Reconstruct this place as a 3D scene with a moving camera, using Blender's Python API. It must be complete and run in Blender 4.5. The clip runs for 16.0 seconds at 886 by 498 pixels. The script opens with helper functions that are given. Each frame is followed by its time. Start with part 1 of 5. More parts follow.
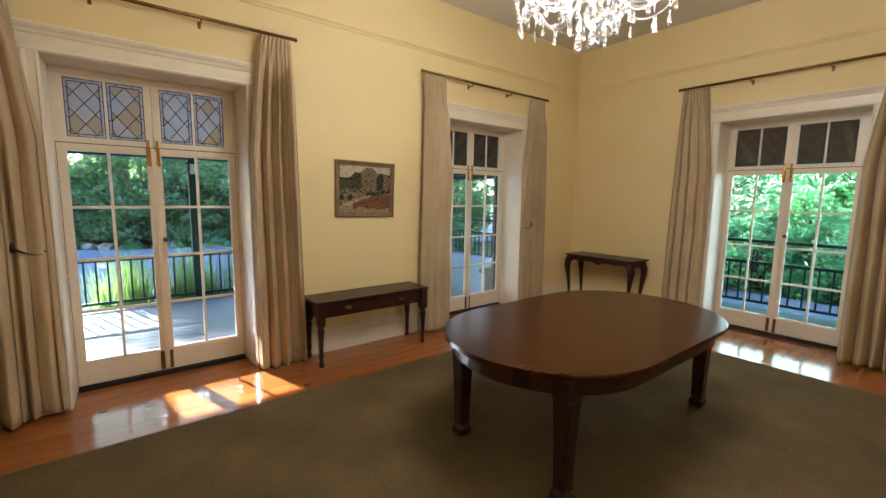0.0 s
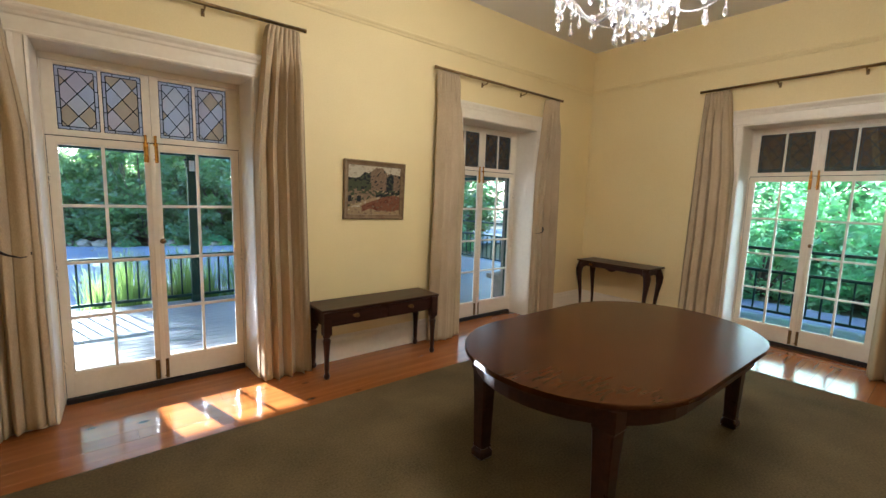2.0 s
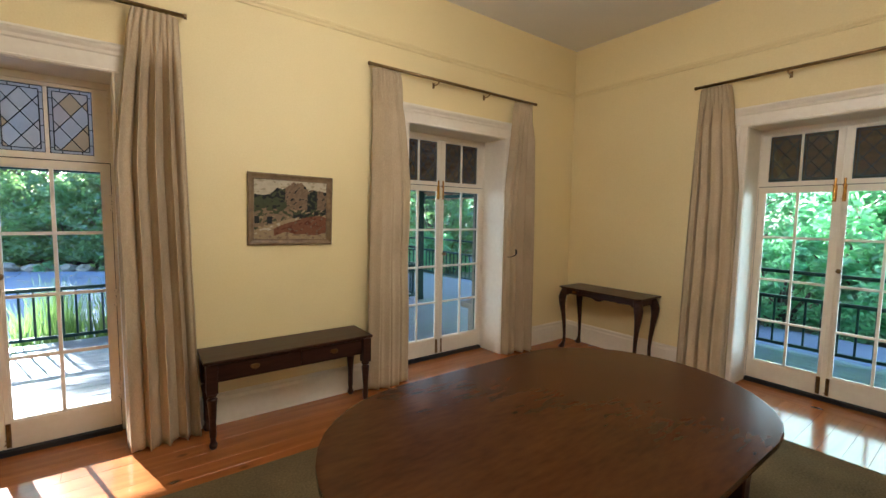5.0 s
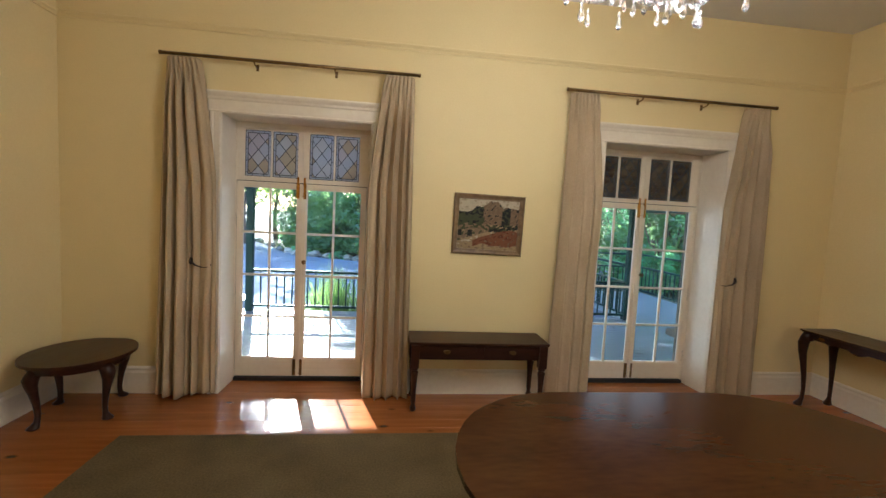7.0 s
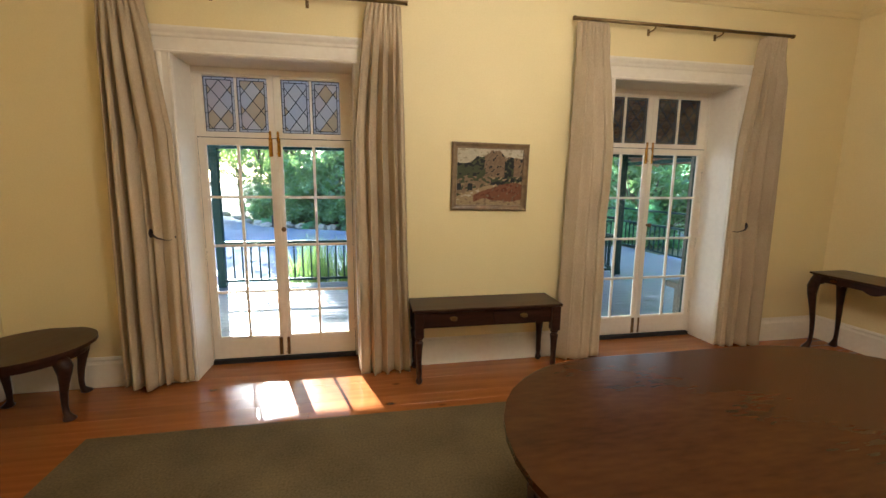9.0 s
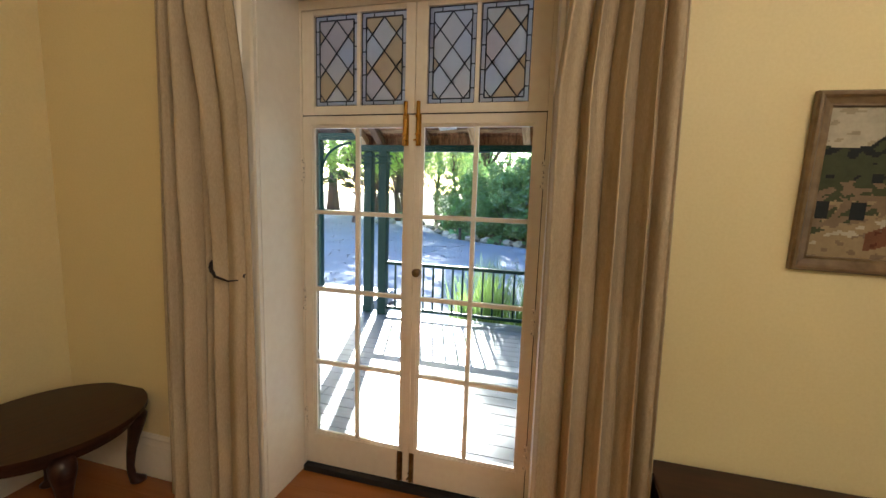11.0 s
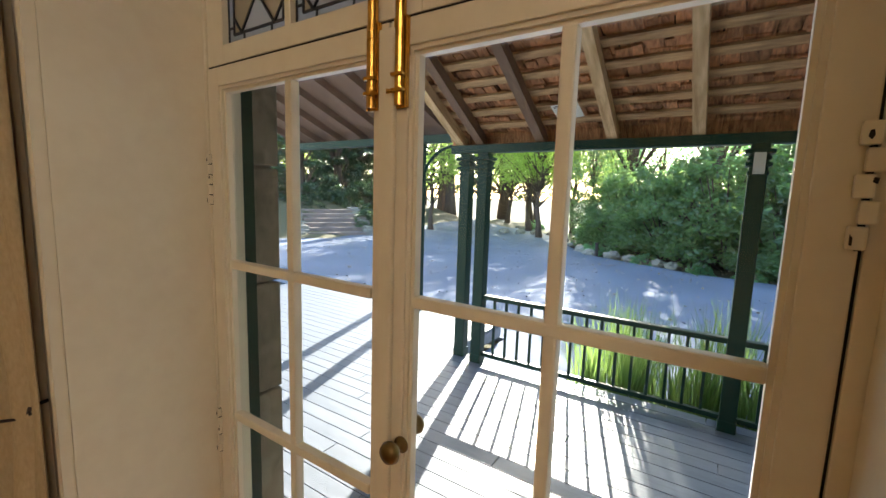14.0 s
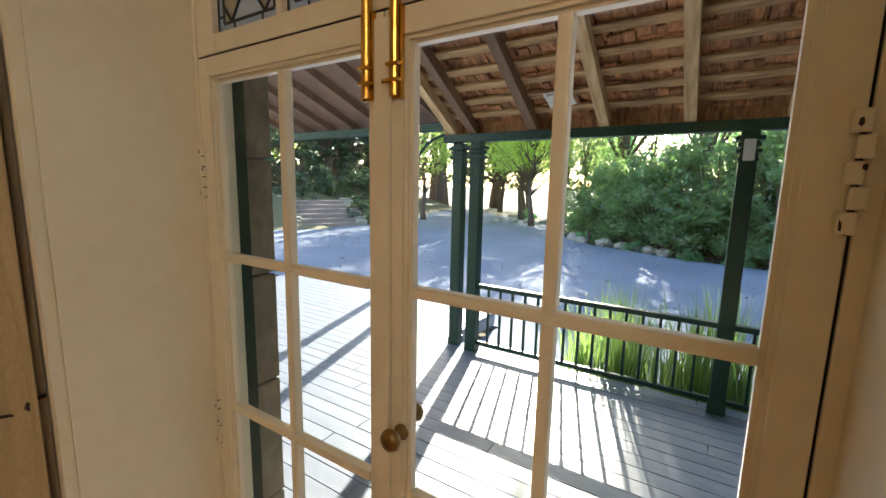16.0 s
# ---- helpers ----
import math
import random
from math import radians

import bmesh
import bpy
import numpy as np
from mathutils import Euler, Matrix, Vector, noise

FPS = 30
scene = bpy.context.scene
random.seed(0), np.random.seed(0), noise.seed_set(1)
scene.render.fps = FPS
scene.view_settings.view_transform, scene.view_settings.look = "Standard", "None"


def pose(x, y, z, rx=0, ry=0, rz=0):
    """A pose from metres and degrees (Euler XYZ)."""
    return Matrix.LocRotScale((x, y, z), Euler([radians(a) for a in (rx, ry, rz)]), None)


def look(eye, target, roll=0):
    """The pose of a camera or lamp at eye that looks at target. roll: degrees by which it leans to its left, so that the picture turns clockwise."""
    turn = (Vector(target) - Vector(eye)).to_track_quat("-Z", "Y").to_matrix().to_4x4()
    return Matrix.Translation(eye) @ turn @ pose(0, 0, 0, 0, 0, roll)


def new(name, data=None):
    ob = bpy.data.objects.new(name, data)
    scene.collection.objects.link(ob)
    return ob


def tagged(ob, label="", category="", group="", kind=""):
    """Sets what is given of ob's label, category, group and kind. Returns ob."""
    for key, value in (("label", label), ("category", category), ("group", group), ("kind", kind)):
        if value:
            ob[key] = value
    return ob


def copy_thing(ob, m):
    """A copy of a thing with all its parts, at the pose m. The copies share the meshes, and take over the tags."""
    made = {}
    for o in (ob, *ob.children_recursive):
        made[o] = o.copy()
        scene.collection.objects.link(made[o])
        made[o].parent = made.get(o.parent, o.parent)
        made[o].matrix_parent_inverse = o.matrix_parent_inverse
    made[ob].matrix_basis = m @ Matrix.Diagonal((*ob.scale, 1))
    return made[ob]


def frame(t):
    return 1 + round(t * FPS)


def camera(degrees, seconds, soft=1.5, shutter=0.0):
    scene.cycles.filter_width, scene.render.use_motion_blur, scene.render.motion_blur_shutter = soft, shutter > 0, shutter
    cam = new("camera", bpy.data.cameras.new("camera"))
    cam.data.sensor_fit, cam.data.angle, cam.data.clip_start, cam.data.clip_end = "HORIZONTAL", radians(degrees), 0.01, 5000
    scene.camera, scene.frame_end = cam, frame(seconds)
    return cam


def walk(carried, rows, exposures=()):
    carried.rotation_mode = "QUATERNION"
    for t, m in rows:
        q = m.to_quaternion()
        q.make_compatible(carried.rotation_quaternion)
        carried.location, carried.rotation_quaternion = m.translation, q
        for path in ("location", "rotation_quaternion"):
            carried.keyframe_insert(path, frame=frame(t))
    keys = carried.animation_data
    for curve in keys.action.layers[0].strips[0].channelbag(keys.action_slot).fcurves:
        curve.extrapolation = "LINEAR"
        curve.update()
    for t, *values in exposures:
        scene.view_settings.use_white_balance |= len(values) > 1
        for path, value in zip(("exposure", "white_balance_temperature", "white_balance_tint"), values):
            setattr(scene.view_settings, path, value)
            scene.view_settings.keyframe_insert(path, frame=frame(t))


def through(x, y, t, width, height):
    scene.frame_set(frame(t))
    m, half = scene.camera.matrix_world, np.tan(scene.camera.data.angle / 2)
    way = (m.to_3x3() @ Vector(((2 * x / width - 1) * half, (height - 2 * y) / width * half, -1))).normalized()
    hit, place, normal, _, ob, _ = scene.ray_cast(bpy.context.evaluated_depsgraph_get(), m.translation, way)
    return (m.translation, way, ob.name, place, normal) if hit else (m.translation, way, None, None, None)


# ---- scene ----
cam = camera(93.2, 16.0)
PATH = [
    (0, (-0.301, -4.354, 1.612), (0.927, -2.795, 1.365), 0.8),
    (0.5, (-0.316, -4.36, 1.598), (0.728, -2.668, 1.376), 0.4),
    (1, (-0.36, -4.324, 1.58), (0.478, -2.522, 1.355), 1.0),
    (1.5, (-0.34, -4.237, 1.6), (0.552, -2.464, 1.352), 1.6),
    (2, (-0.283, -4.083, 1.632), (0.955, -2.531, 1.387), 1.7),
    (2.5, (-0.21, -3.955, 1.643), (1.248, -2.617, 1.354), 1.4),
    (3, (-0.048, -3.928, 1.646), (1.446, -2.619, 1.41), 1.8),
    (3.2, (0.045, -3.944, 1.645), (1.544, -2.638, 1.426), 2.0),
    (5.3, (0.827, -3.886, 1.661), (1.801, -2.144, 1.529), 0.5),
    (5.5, (0.866, -3.913, 1.679), (1.565, -2.043, 1.556), 0.5),
    (6, (0.969, -4.056, 1.684), (1.379, -2.103, 1.557), 1.0),
    (6.5, (0.93, -4.196, 1.698), (1.264, -2.229, 1.556), 2.2),
    (7, (0.922, -4.295, 1.732), (1.157, -2.315, 1.58), 3.0),
    (7.5, (0.977, -4.334, 1.716), (1.268, -2.363, 1.539), 3.5),
    (8, (1.07, -4.354, 1.698), (1.875, -2.532, 1.516), 4.5),
    (8.5, (0.927, -4.175, 1.69), (1.831, -2.412, 1.419), 3.2),
    (9, (0.747, -3.881, 1.627), (1.109, -1.939, 1.315), 0.5),
    (9.5, (0.701, -3.449, 1.659), (0.633, -1.476, 1.335), 2.0),
    (9.7, (0.754, -3.255, 1.614), (0.569, -1.288, 1.305), 2.8),
    (11.8, (0.662, -1.31, 1.614), (-0.207, 0.474, 1.364), 3.2),
    (12, (0.653, -1.167, 1.627), (-0.36, 0.533, 1.338), 4.1),
    (12.5, (0.581, -0.877, 1.646), (-0.503, 0.77, 1.308), 2.2),
    (13, (0.54, -0.717, 1.677), (-0.549, 0.934, 1.385), 1.7),
    (13.5, (0.531, -0.627, 1.692), (-0.607, 1.005, 1.483), 1.0),
    (14, (0.513, -0.589, 1.687), (-0.578, 1.067, 1.433), 1.8),
    (14.5, (0.513, -0.584, 1.687), (-0.531, 1.098, 1.406), 0.7),
    (15, (0.512, -0.584, 1.685), (-0.505, 1.111, 1.38), 0.6),
    (15.5, (0.509, -0.58, 1.683), (-0.51, 1.113, 1.374), 1.2),
    (16, (0.509, -0.598, 1.688), (-0.549, 1.072, 1.386), 1.2),
]
EXPOSURES = ((0, 3.27, 5600, 10), (1.0, 3.47, 5750, 10), (1.5, 3.45, 5600, 10), (2.0, 3.3, 5350, 10), (2.6, 3.27, 5500, 10), (3.2, 3.3, 5800, 10), (5.5, 3.25, 5350, 10), (6.5, 3.2, 5350, 10), (7.0, 3.13, 5350, 10), (7.5, 3.28, 5350, 10), (8, 3.1, 5350, 10), (9, 3.35, 5700, 10), (9.7, 3.02, 5950, 10), (11.8, 2.9, 6100, 10), (12.5, 2.77, 6300, 10), (13.5, 2.58, 6600, 10), (16, 2.58, 6900, 10))
walk(cam, [(t, look(eye, aim, roll)) for t, eye, aim, roll in PATH], EXPOSURES)

# ---- world, sun and large lights ----
SUN_EL, SUN_AZ = radians(25.5), radians(-17.0)
sun_way = Vector((math.sin(SUN_AZ) * math.cos(SUN_EL), math.cos(SUN_AZ) * math.cos(SUN_EL), math.sin(SUN_EL)))
world = bpy.data.worlds.new("sky")
scene.world = world
world.use_nodes = True
wn = world.node_tree
sky = wn.nodes.new("ShaderNodeTexSky")
sky.sky_type, sky.sun_disc, sky.sun_elevation, sky.sun_rotation = "NISHITA", False, SUN_EL, SUN_AZ % (2 * math.pi)
wn.links.new(sky.outputs[0], wn.nodes["Background"].inputs[0])
wn.nodes["Background"].inputs[1].default_value = 0.15
sun = new("sun", bpy.data.lights.new("sun", "SUN"))
sun.data.energy, sun.data.angle, sun.data.color = 5.0, radians(0.6), (1.0, 0.95, 0.87)
sun.matrix_world = look(sun_way * 60, (0, 0, 0))


def window_light(name, m, watts, color):
    lamp = new(name, bpy.data.lights.new(name, "AREA"))
    lamp.data.shape, lamp.data.size, lamp.data.size_y = "RECTANGLE", 1.1, 1.75
    lamp.data.energy, lamp.data.color, lamp.data.spread = watts, color, radians(115)
    lamp.matrix_world = m
    return lamp


# daylight in the three door openings
window_light("daylight", pose(0, 0.16, 1.1, -90, 0, 0), 0.38, (0.84, 0.92, 1.0))
window_light("daylight", pose(3.58, 0.16, 1.1, -90, 0, 0), 0.95, (0.84, 0.94, 1.0))
window_light("daylight", pose(6.01, -2.95, 1.1, -90, 0, -90), 1.4, (0.86, 1.0, 0.98))

# the lit chandelier
lamp = new("chandelier_light", bpy.data.lights.new("chandelier_light", "POINT"))
lamp.data.energy, lamp.data.color, lamp.data.shadow_soft_size = 18.5, (1.0, 0.88, 0.72), 0.42
lamp.location = (1.83, -2.94, 2.9)

# ---- materials ----


def material(name, color, dark=None, rough=0.5, grain=30.0, stain=2.0, bump=0.1, metal=0.0, stretch=(1, 1, 1), specular=0.5, island=0.0, rough_vary=0.1, coat=0.0):
    """A painted, wooden, stony or woven surface: fine grain, broad stains, relief and uneven gloss."""
    m = bpy.data.materials.new(name)
    m.use_nodes = True
    n, l = m.node_tree.nodes, m.node_tree.links
    b = n["Principled BSDF"]
    dark = dark or tuple(c * 0.8 for c in color)
    tc = n.new("ShaderNodeTexCoord")
    mp = n.new("ShaderNodeMapping")
    mp.inputs["Scale"].default_value = stretch
    l.new(tc.outputs["Object"], mp.inputs["Vector"])
    fine, broad = n.new("ShaderNodeTexNoise"), n.new("ShaderNodeTexNoise")
    for t, s, d in ((fine, grain, 6), (broad, stain, 3)):
        t.inputs["Scale"].default_value, t.inputs["Detail"].default_value = s, d
        l.new(mp.outputs[0], t.inputs["Vector"])
    add = n.new("ShaderNodeMath")
    add.operation = "ADD"
    l.new(fine.outputs[0], add.inputs[0])
    l.new(broad.outputs[0], add.inputs[1])
    rng = n.new("ShaderNodeMapRange")
    rng.inputs["From Min"].default_value, rng.inputs["From Max"].default_value = 0.7, 1.3
    l.new(add.outputs[0], rng.inputs["Value"])
    mix = n.new("ShaderNodeMix")
    mix.data_type = "RGBA"
    mix.inputs["A"].default_value, mix.inputs["B"].default_value = (*dark, 1), (*color, 1)
    l.new(rng.outputs[0], mix.inputs["Factor"])
    last = mix.outputs["Result"]
    if island:
        info = n.new("ShaderNodeObjectInfo")
        geo = n.new("ShaderNodeNewGeometry")
        s = n.new("ShaderNodeMath")
        s.operation = "ADD"
        l.new(info.outputs["Random"], s.inputs[0])
        l.new(geo.outputs["Random Per Island"], s.inputs[1])
        r2 = n.new("ShaderNodeMapRange")
        r2.inputs["From Max"].default_value = 2.0
        r2.inputs["To Min"].default_value, r2.inputs["To Max"].default_value = 1 - island, 1 + island
        l.new(s.outputs[0], r2.inputs["Value"])
        hsv = n.new("ShaderNodeHueSaturation")
        l.new(last, hsv.inputs["Color"])
        l.new(r2.outputs[0], hsv.inputs["Value"])
        last = hsv.outputs[0]
    l.new(last, b.inputs["Base Color"])
    rr = n.new("ShaderNodeMapRange")
    rr.inputs["To Min"].default_value, rr.inputs["To Max"].default_value = max(0.02, rough - rough_vary), min(1, rough + rough_vary)
    l.new(broad.outputs[0], rr.inputs["Value"])
    l.new(rr.outputs[0], b.inputs["Roughness"])
    b.inputs["Metallic"].default_value = metal
    b.inputs["Specular IOR Level"].default_value = specular
    b.inputs["Coat Weight"].default_value = coat
    b.inputs["Coat Roughness"].default_value = 0.15
    if bump:
        bp = n.new("ShaderNodeBump")
        bp.inputs["Strength"].default_value, bp.inputs["Distance"].default_value = bump, 0.004
        l.new(fine.outputs[0], bp.inputs["Height"])
        l.new(bp.outputs[0], b.inputs["Normal"])
    return m


def leaf_material(name, color, dark, light=(0.3, 0.5, 0.05), through=0.45):
    """Foliage that lets some sun through, each leaf of its own green."""
    m = material(name, color, dark, rough=0.24, specular=0.75, grain=8, stain=0.6, bump=0, island=0.65)
    n, l = m.node_tree.nodes, m.node_tree.links
    tr = n.new("ShaderNodeBsdfTranslucent")
    tr.inputs[0].default_value = (*light, 1)
    mx = n.new("ShaderNodeMixShader")
    mx.inputs[0].default_value = through
    l.new(n["Principled BSDF"].outputs[0], mx.inputs[1])
    l.new(tr.outputs[0], mx.inputs[2])
    l.new(mx.outputs[0], n["Material Output"].inputs[0])
    return m


def clear_glass(name, tint=(0.96, 0.98, 0.97), haze=0.0, rough=0.02, wave=0.0):
    """A flat pane: clear through, mirror-like at a slant, with some haze where it is figured."""
    m = bpy.data.materials.new(name)
    m.use_nodes = True
    n, l = m.node_tree.nodes, m.node_tree.links
    n.remove(n["Principled BSDF"])
    tr, gl, fr, mx = (n.new("ShaderNodeBsdf" + k) if k in ("Transparent", "Glossy") else n.new("ShaderNode" + k) for k in ("Transparent", "Glossy", "LayerWeight", "MixShader"))
    tr.inputs[0].default_value = (*tint, 1)
    gl.inputs["Roughness"].default_value = rough
    fr.inputs[0].default_value = 0.5
    pw, ma = n.new("ShaderNodeMath"), n.new("ShaderNodeMath")
    pw.operation, ma.operation = "POWER", "MULTIPLY_ADD"
    pw.inputs[1].default_value, ma.inputs[1].default_value, ma.inputs[2].default_value = 5.0, 0.7, 0.016
    l.new(fr.outputs["Facing"], pw.inputs[0])
    l.new(pw.outputs[0], ma.inputs[0])
    if wave:
        no, bp = n.new("ShaderNodeTexNoise"), n.new("ShaderNodeBump")
        no.inputs["Scale"].default_value = 18
        bp.inputs["Strength"].default_value, bp.inputs["Distance"].default_value = wave, 0.01
        l.new(no.outputs[0], bp.inputs["Height"])
        l.new(bp.outputs[0], gl.inputs["Normal"])
    body = tr.outputs[0]
    if haze:
        tl, m2 = n.new("ShaderNodeBsdfTranslucent"), n.new("ShaderNodeMixShader")
        tl.inputs[0].default_value = (*tint, 1)
        m2.inputs[0].default_value = haze
        l.new(body, m2.inputs[1])
        l.new(tl.outputs[0], m2.inputs[2])
        body = m2.outputs[0]
    l.new(ma.outputs[0], mx.inputs[0])
    l.new(body, mx.inputs[1])
    l.new(gl.outputs[0], mx.inputs[2])
    l.new(mx.outputs[0], n["Material Output"].inputs[0])
    return m


PLASTER = material("yellow_wall_paint", (0.80, 0.65, 0.34), (0.75, 0.60, 0.30), rough=0.6, grain=90, stain=1.2, bump=0.12)
CEILING = material("ceiling_paint", (0.76, 0.73, 0.67), (0.71, 0.68, 0.62), rough=0.8, grain=60, stain=1, bump=0.08)
CREAM = material("cream_gloss_paint", (0.80, 0.72, 0.59), (0.74, 0.65, 0.52), rough=0.35, grain=25, stain=3, bump=0.06)
FLOORWOOD = material("polished_floor_boards", (0.42, 0.148, 0.034), (0.27, 0.082, 0.018), rough=0.15, grain=3.5, stain=1.1, bump=0.02, stretch=(0.3, 4, 4), island=0.11, rough_vary=0.05, coat=0.35)


def add_knots(m, scale=3.0, size=0.05):
    """Dark knots scattered through boards."""
    n, l = m.node_tree.nodes, m.node_tree.links
    b = n["Principled BSDF"]
    tc, mp, vo = n.new("ShaderNodeTexCoord"), n.new("ShaderNodeMapping"), n.new("ShaderNodeTexVoronoi")
    mp.inputs["Scale"].default_value = (0.7, 1.3, 1)
    info = n.new("ShaderNodeObjectInfo")
    off = n.new("ShaderNodeVectorMath")
    off.operation = "SCALE"
    off.inputs[0].default_value = (37.0, 53.0, 11.0)
    l.new(info.outputs["Random"], off.inputs["Scale"])
    l.new(off.outputs[0], mp.inputs["Location"])
    l.new(tc.outputs["Object"], mp.inputs["Vector"])
    l.new(mp.outputs[0], vo.inputs["Vector"])
    vo.inputs["Scale"].default_value = scale
    rg = n.new("ShaderNodeMapRange")
    rg.inputs["From Min"].default_value, rg.inputs["From Max"].default_value = size, size * 2.2
    rg.inputs["To Min"].default_value, rg.inputs["To Max"].default_value = 0.22, 1.0
    l.new(vo.outputs["Distance"], rg.inputs["Value"])
    src = b.inputs["Base Color"].links[0].from_socket
    mx = n.new("ShaderNodeMix")
    mx.data_type, mx.blend_type = "RGBA", "MULTIPLY"
    mx.inputs["Factor"].default_value = 1.0
    l.new(src, mx.inputs["A"])
    l.new(rg.outputs[0], mx.inputs["B"])
    l.new(mx.outputs["Result"], b.inputs["Base Color"])


add_knots(FLOORWOOD)
FLOORBED_ROOFSHADE = material("floor_gap_and_roof_shade", (0.04, 0.02, 0.01), rough=0.8)
RUG = material("olive_carpet", (0.160, 0.114, 0.053), (0.082, 0.059, 0.028), rough=1.0, grain=75, stain=2.2, bump=0.8, specular=0.05)
MAHOGANY = material("dark_mahogany", (0.050, 0.017, 0.009), (0.020, 0.007, 0.004), rough=0.32, specular=0.3, grain=6, stain=2, bump=0.03, stretch=(1, 8, 8))
TABLETOP = material("worn_table_top", (0.062, 0.0215, 0.006), (0.036, 0.0120, 0.0035), specular=0.11, rough=0.21, grain=24, stain=4, bump=0.0, stretch=(0.5, 1.8, 1.8), rough_vary=0.02)
CURTAIN = material("beige_linen", (0.54, 0.42, 0.27), (0.42, 0.32, 0.195), rough=0.9, grain=160, stain=5, bump=0.4, stretch=(1, 1, 0.4), specular=0.15)
LINING = material("curtain_lining", (0.74, 0.69, 0.6), rough=0.9, grain=100, bump=0.1)
BRASS = material("old_brass", (0.72, 0.40, 0.09), (0.40, 0.20, 0.04), rough=0.24, grain=40, stain=8, bump=0.05, metal=1.0)
BRONZE = material("dark_bronze", (0.30, 0.19, 0.08), (0.14, 0.085, 0.035), rough=0.4, grain=40, stain=8, bump=0.05, metal=1.0)
IRON = material("dark_iron", (0.05, 0.04, 0.04), rough=0.5, metal=0.8)
# figured glass with the shade of the roof behind put into its tint
SHADEDQUARRY = clear_glass("shaded_figured_glass", (0.70, 0.62, 0.50), haze=0.15, rough=0.2, wave=0.5)
LEAD = material("lead_came", (0.05, 0.05, 0.055), rough=0.5, metal=0.3)
PANE = clear_glass("window_glass")
QUARRIES = [clear_glass("figured_glass", c, haze=h, rough=0.15, wave=0.4) for c, h in (((0.90, 0.87, 0.82), 0.6), ((0.88, 0.73, 0.52), 0.55), ((0.88, 0.80, 0.76), 0.6), ((0.88, 0.89, 0.90), 0.55))]
BORDER = clear_glass("white_border_glass", (0.86, 0.88, 0.9), haze=0.55, rough=0.15)
GREEN = material("dark_green_paint", (0.007, 0.040, 0.026), (0.004, 0.024, 0.016), rough=0.42, specular=0.3, grain=30, stain=4, bump=0.08)
STONE = material("grey_sandstone", (0.36, 0.32, 0.27), (0.17, 0.15, 0.125), rough=0.9, grain=34, stain=5, bump=0.8, island=0.15)
DECKWOOD = material("grey_deck_paint", (0.205, 0.225, 0.27), (0.135, 0.155, 0.19), rough=0.42, grain=9, stain=1.5, bump=0.15, stretch=(0.6, 6, 6), island=0.12)
RAFTER = material("weathered_rafter", (0.84, 0.60, 0.36), (0.46, 0.27, 0.13), rough=0.85, grain=5, stain=3, bump=0.5, stretch=(5, 1, 5), island=0.15)
BATTEN = material("weathered_batten", (0.82, 0.54, 0.30), (0.20, 0.095, 0.045), rough=0.9, grain=6, stain=2.2, bump=0.6, stretch=(0.8, 5, 5), island=0.25)
STAINED = material("stained_rafter", (0.26, 0.15, 0.10), (0.15, 0.085, 0.055), rough=0.7, grain=8, stain=2, bump=0.3, stretch=(5, 1, 5))
SHINGLE = material("brown_timber_shingle", (0.58, 0.27, 0.135), (0.10, 0.038, 0.02), rough=0.9, grain=14, stain=4, bump=0.5, stretch=(5, 1, 1), island=0.6)
ASPHALT = material("grey_blue_gravel", (0.175, 0.205, 0.275), (0.10, 0.12, 0.17), rough=0.95, grain=60, stain=0.5, bump=0.8)
EARTH = material("leaf_litter", (0.13, 0.11, 0.055), (0.06, 0.06, 0.028), rough=1.0, grain=9, stain=0.3, bump=0.8)
DRYLEAF = material("dry_pale_leaf", (0.52, 0.40, 0.27), (0.24, 0.16, 0.09), rough=0.7, grain=20, stain=2, bump=0, island=0.4)
BARK = material("tree_bark", (0.15, 0.10, 0.075), (0.06, 0.04, 0.03), rough=0.95, grain=9, stain=2, bump=1.0, stretch=(3, 3, 0.5))
LEAF_A = leaf_material("bright_leaves", (0.15, 0.29, 0.17), (0.06, 0.15, 0.08), (0.42, 0.78, 0.38), 0.58)
LEAF_B = leaf_material("deep_leaves", (0.095, 0.165, 0.105), (0.018, 0.042, 0.026), (0.42, 0.64, 0.20), 0.44)
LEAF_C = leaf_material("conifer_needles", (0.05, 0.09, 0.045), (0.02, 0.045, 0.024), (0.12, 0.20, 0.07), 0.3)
LEAF_Y = leaf_material("yellow_green_leaves", (0.15, 0.26, 0.08), (0.06, 0.13, 0.035), (0.60, 0.80, 0.18), 0.6)
REED = leaf_material("reed_blades", (0.13, 0.21, 0.065), (0.055, 0.11, 0.03), (0.34, 0.50, 0.13), 0.40)
GAPSHADE_SILL = material("gap_shade_and_sill", (0.012, 0.01, 0.01), rough=0.8)

# ---- mesh tools ----


def part(name, bm, mat, parent=None, label="", smooth=False):
    me = bpy.data.meshes.new(name)
    bm.normal_update()
    bm.to_mesh(me)
    bm.free()
    for mm in (mat if isinstance(mat, (list, tuple)) else (mat,)):
        me.materials.append(mm)
    if smooth:
        me.shade_smooth()
    ob = new(name, me)
    ob.parent = parent
    if label:
        tagged(ob, label)
    return ob


def share(name, data, parent=None, m=None):
    """One more piece on a mesh that exists."""
    ob = new(name, data)
    ob.parent = parent
    if m is not None:
        ob.matrix_local = m
    return ob


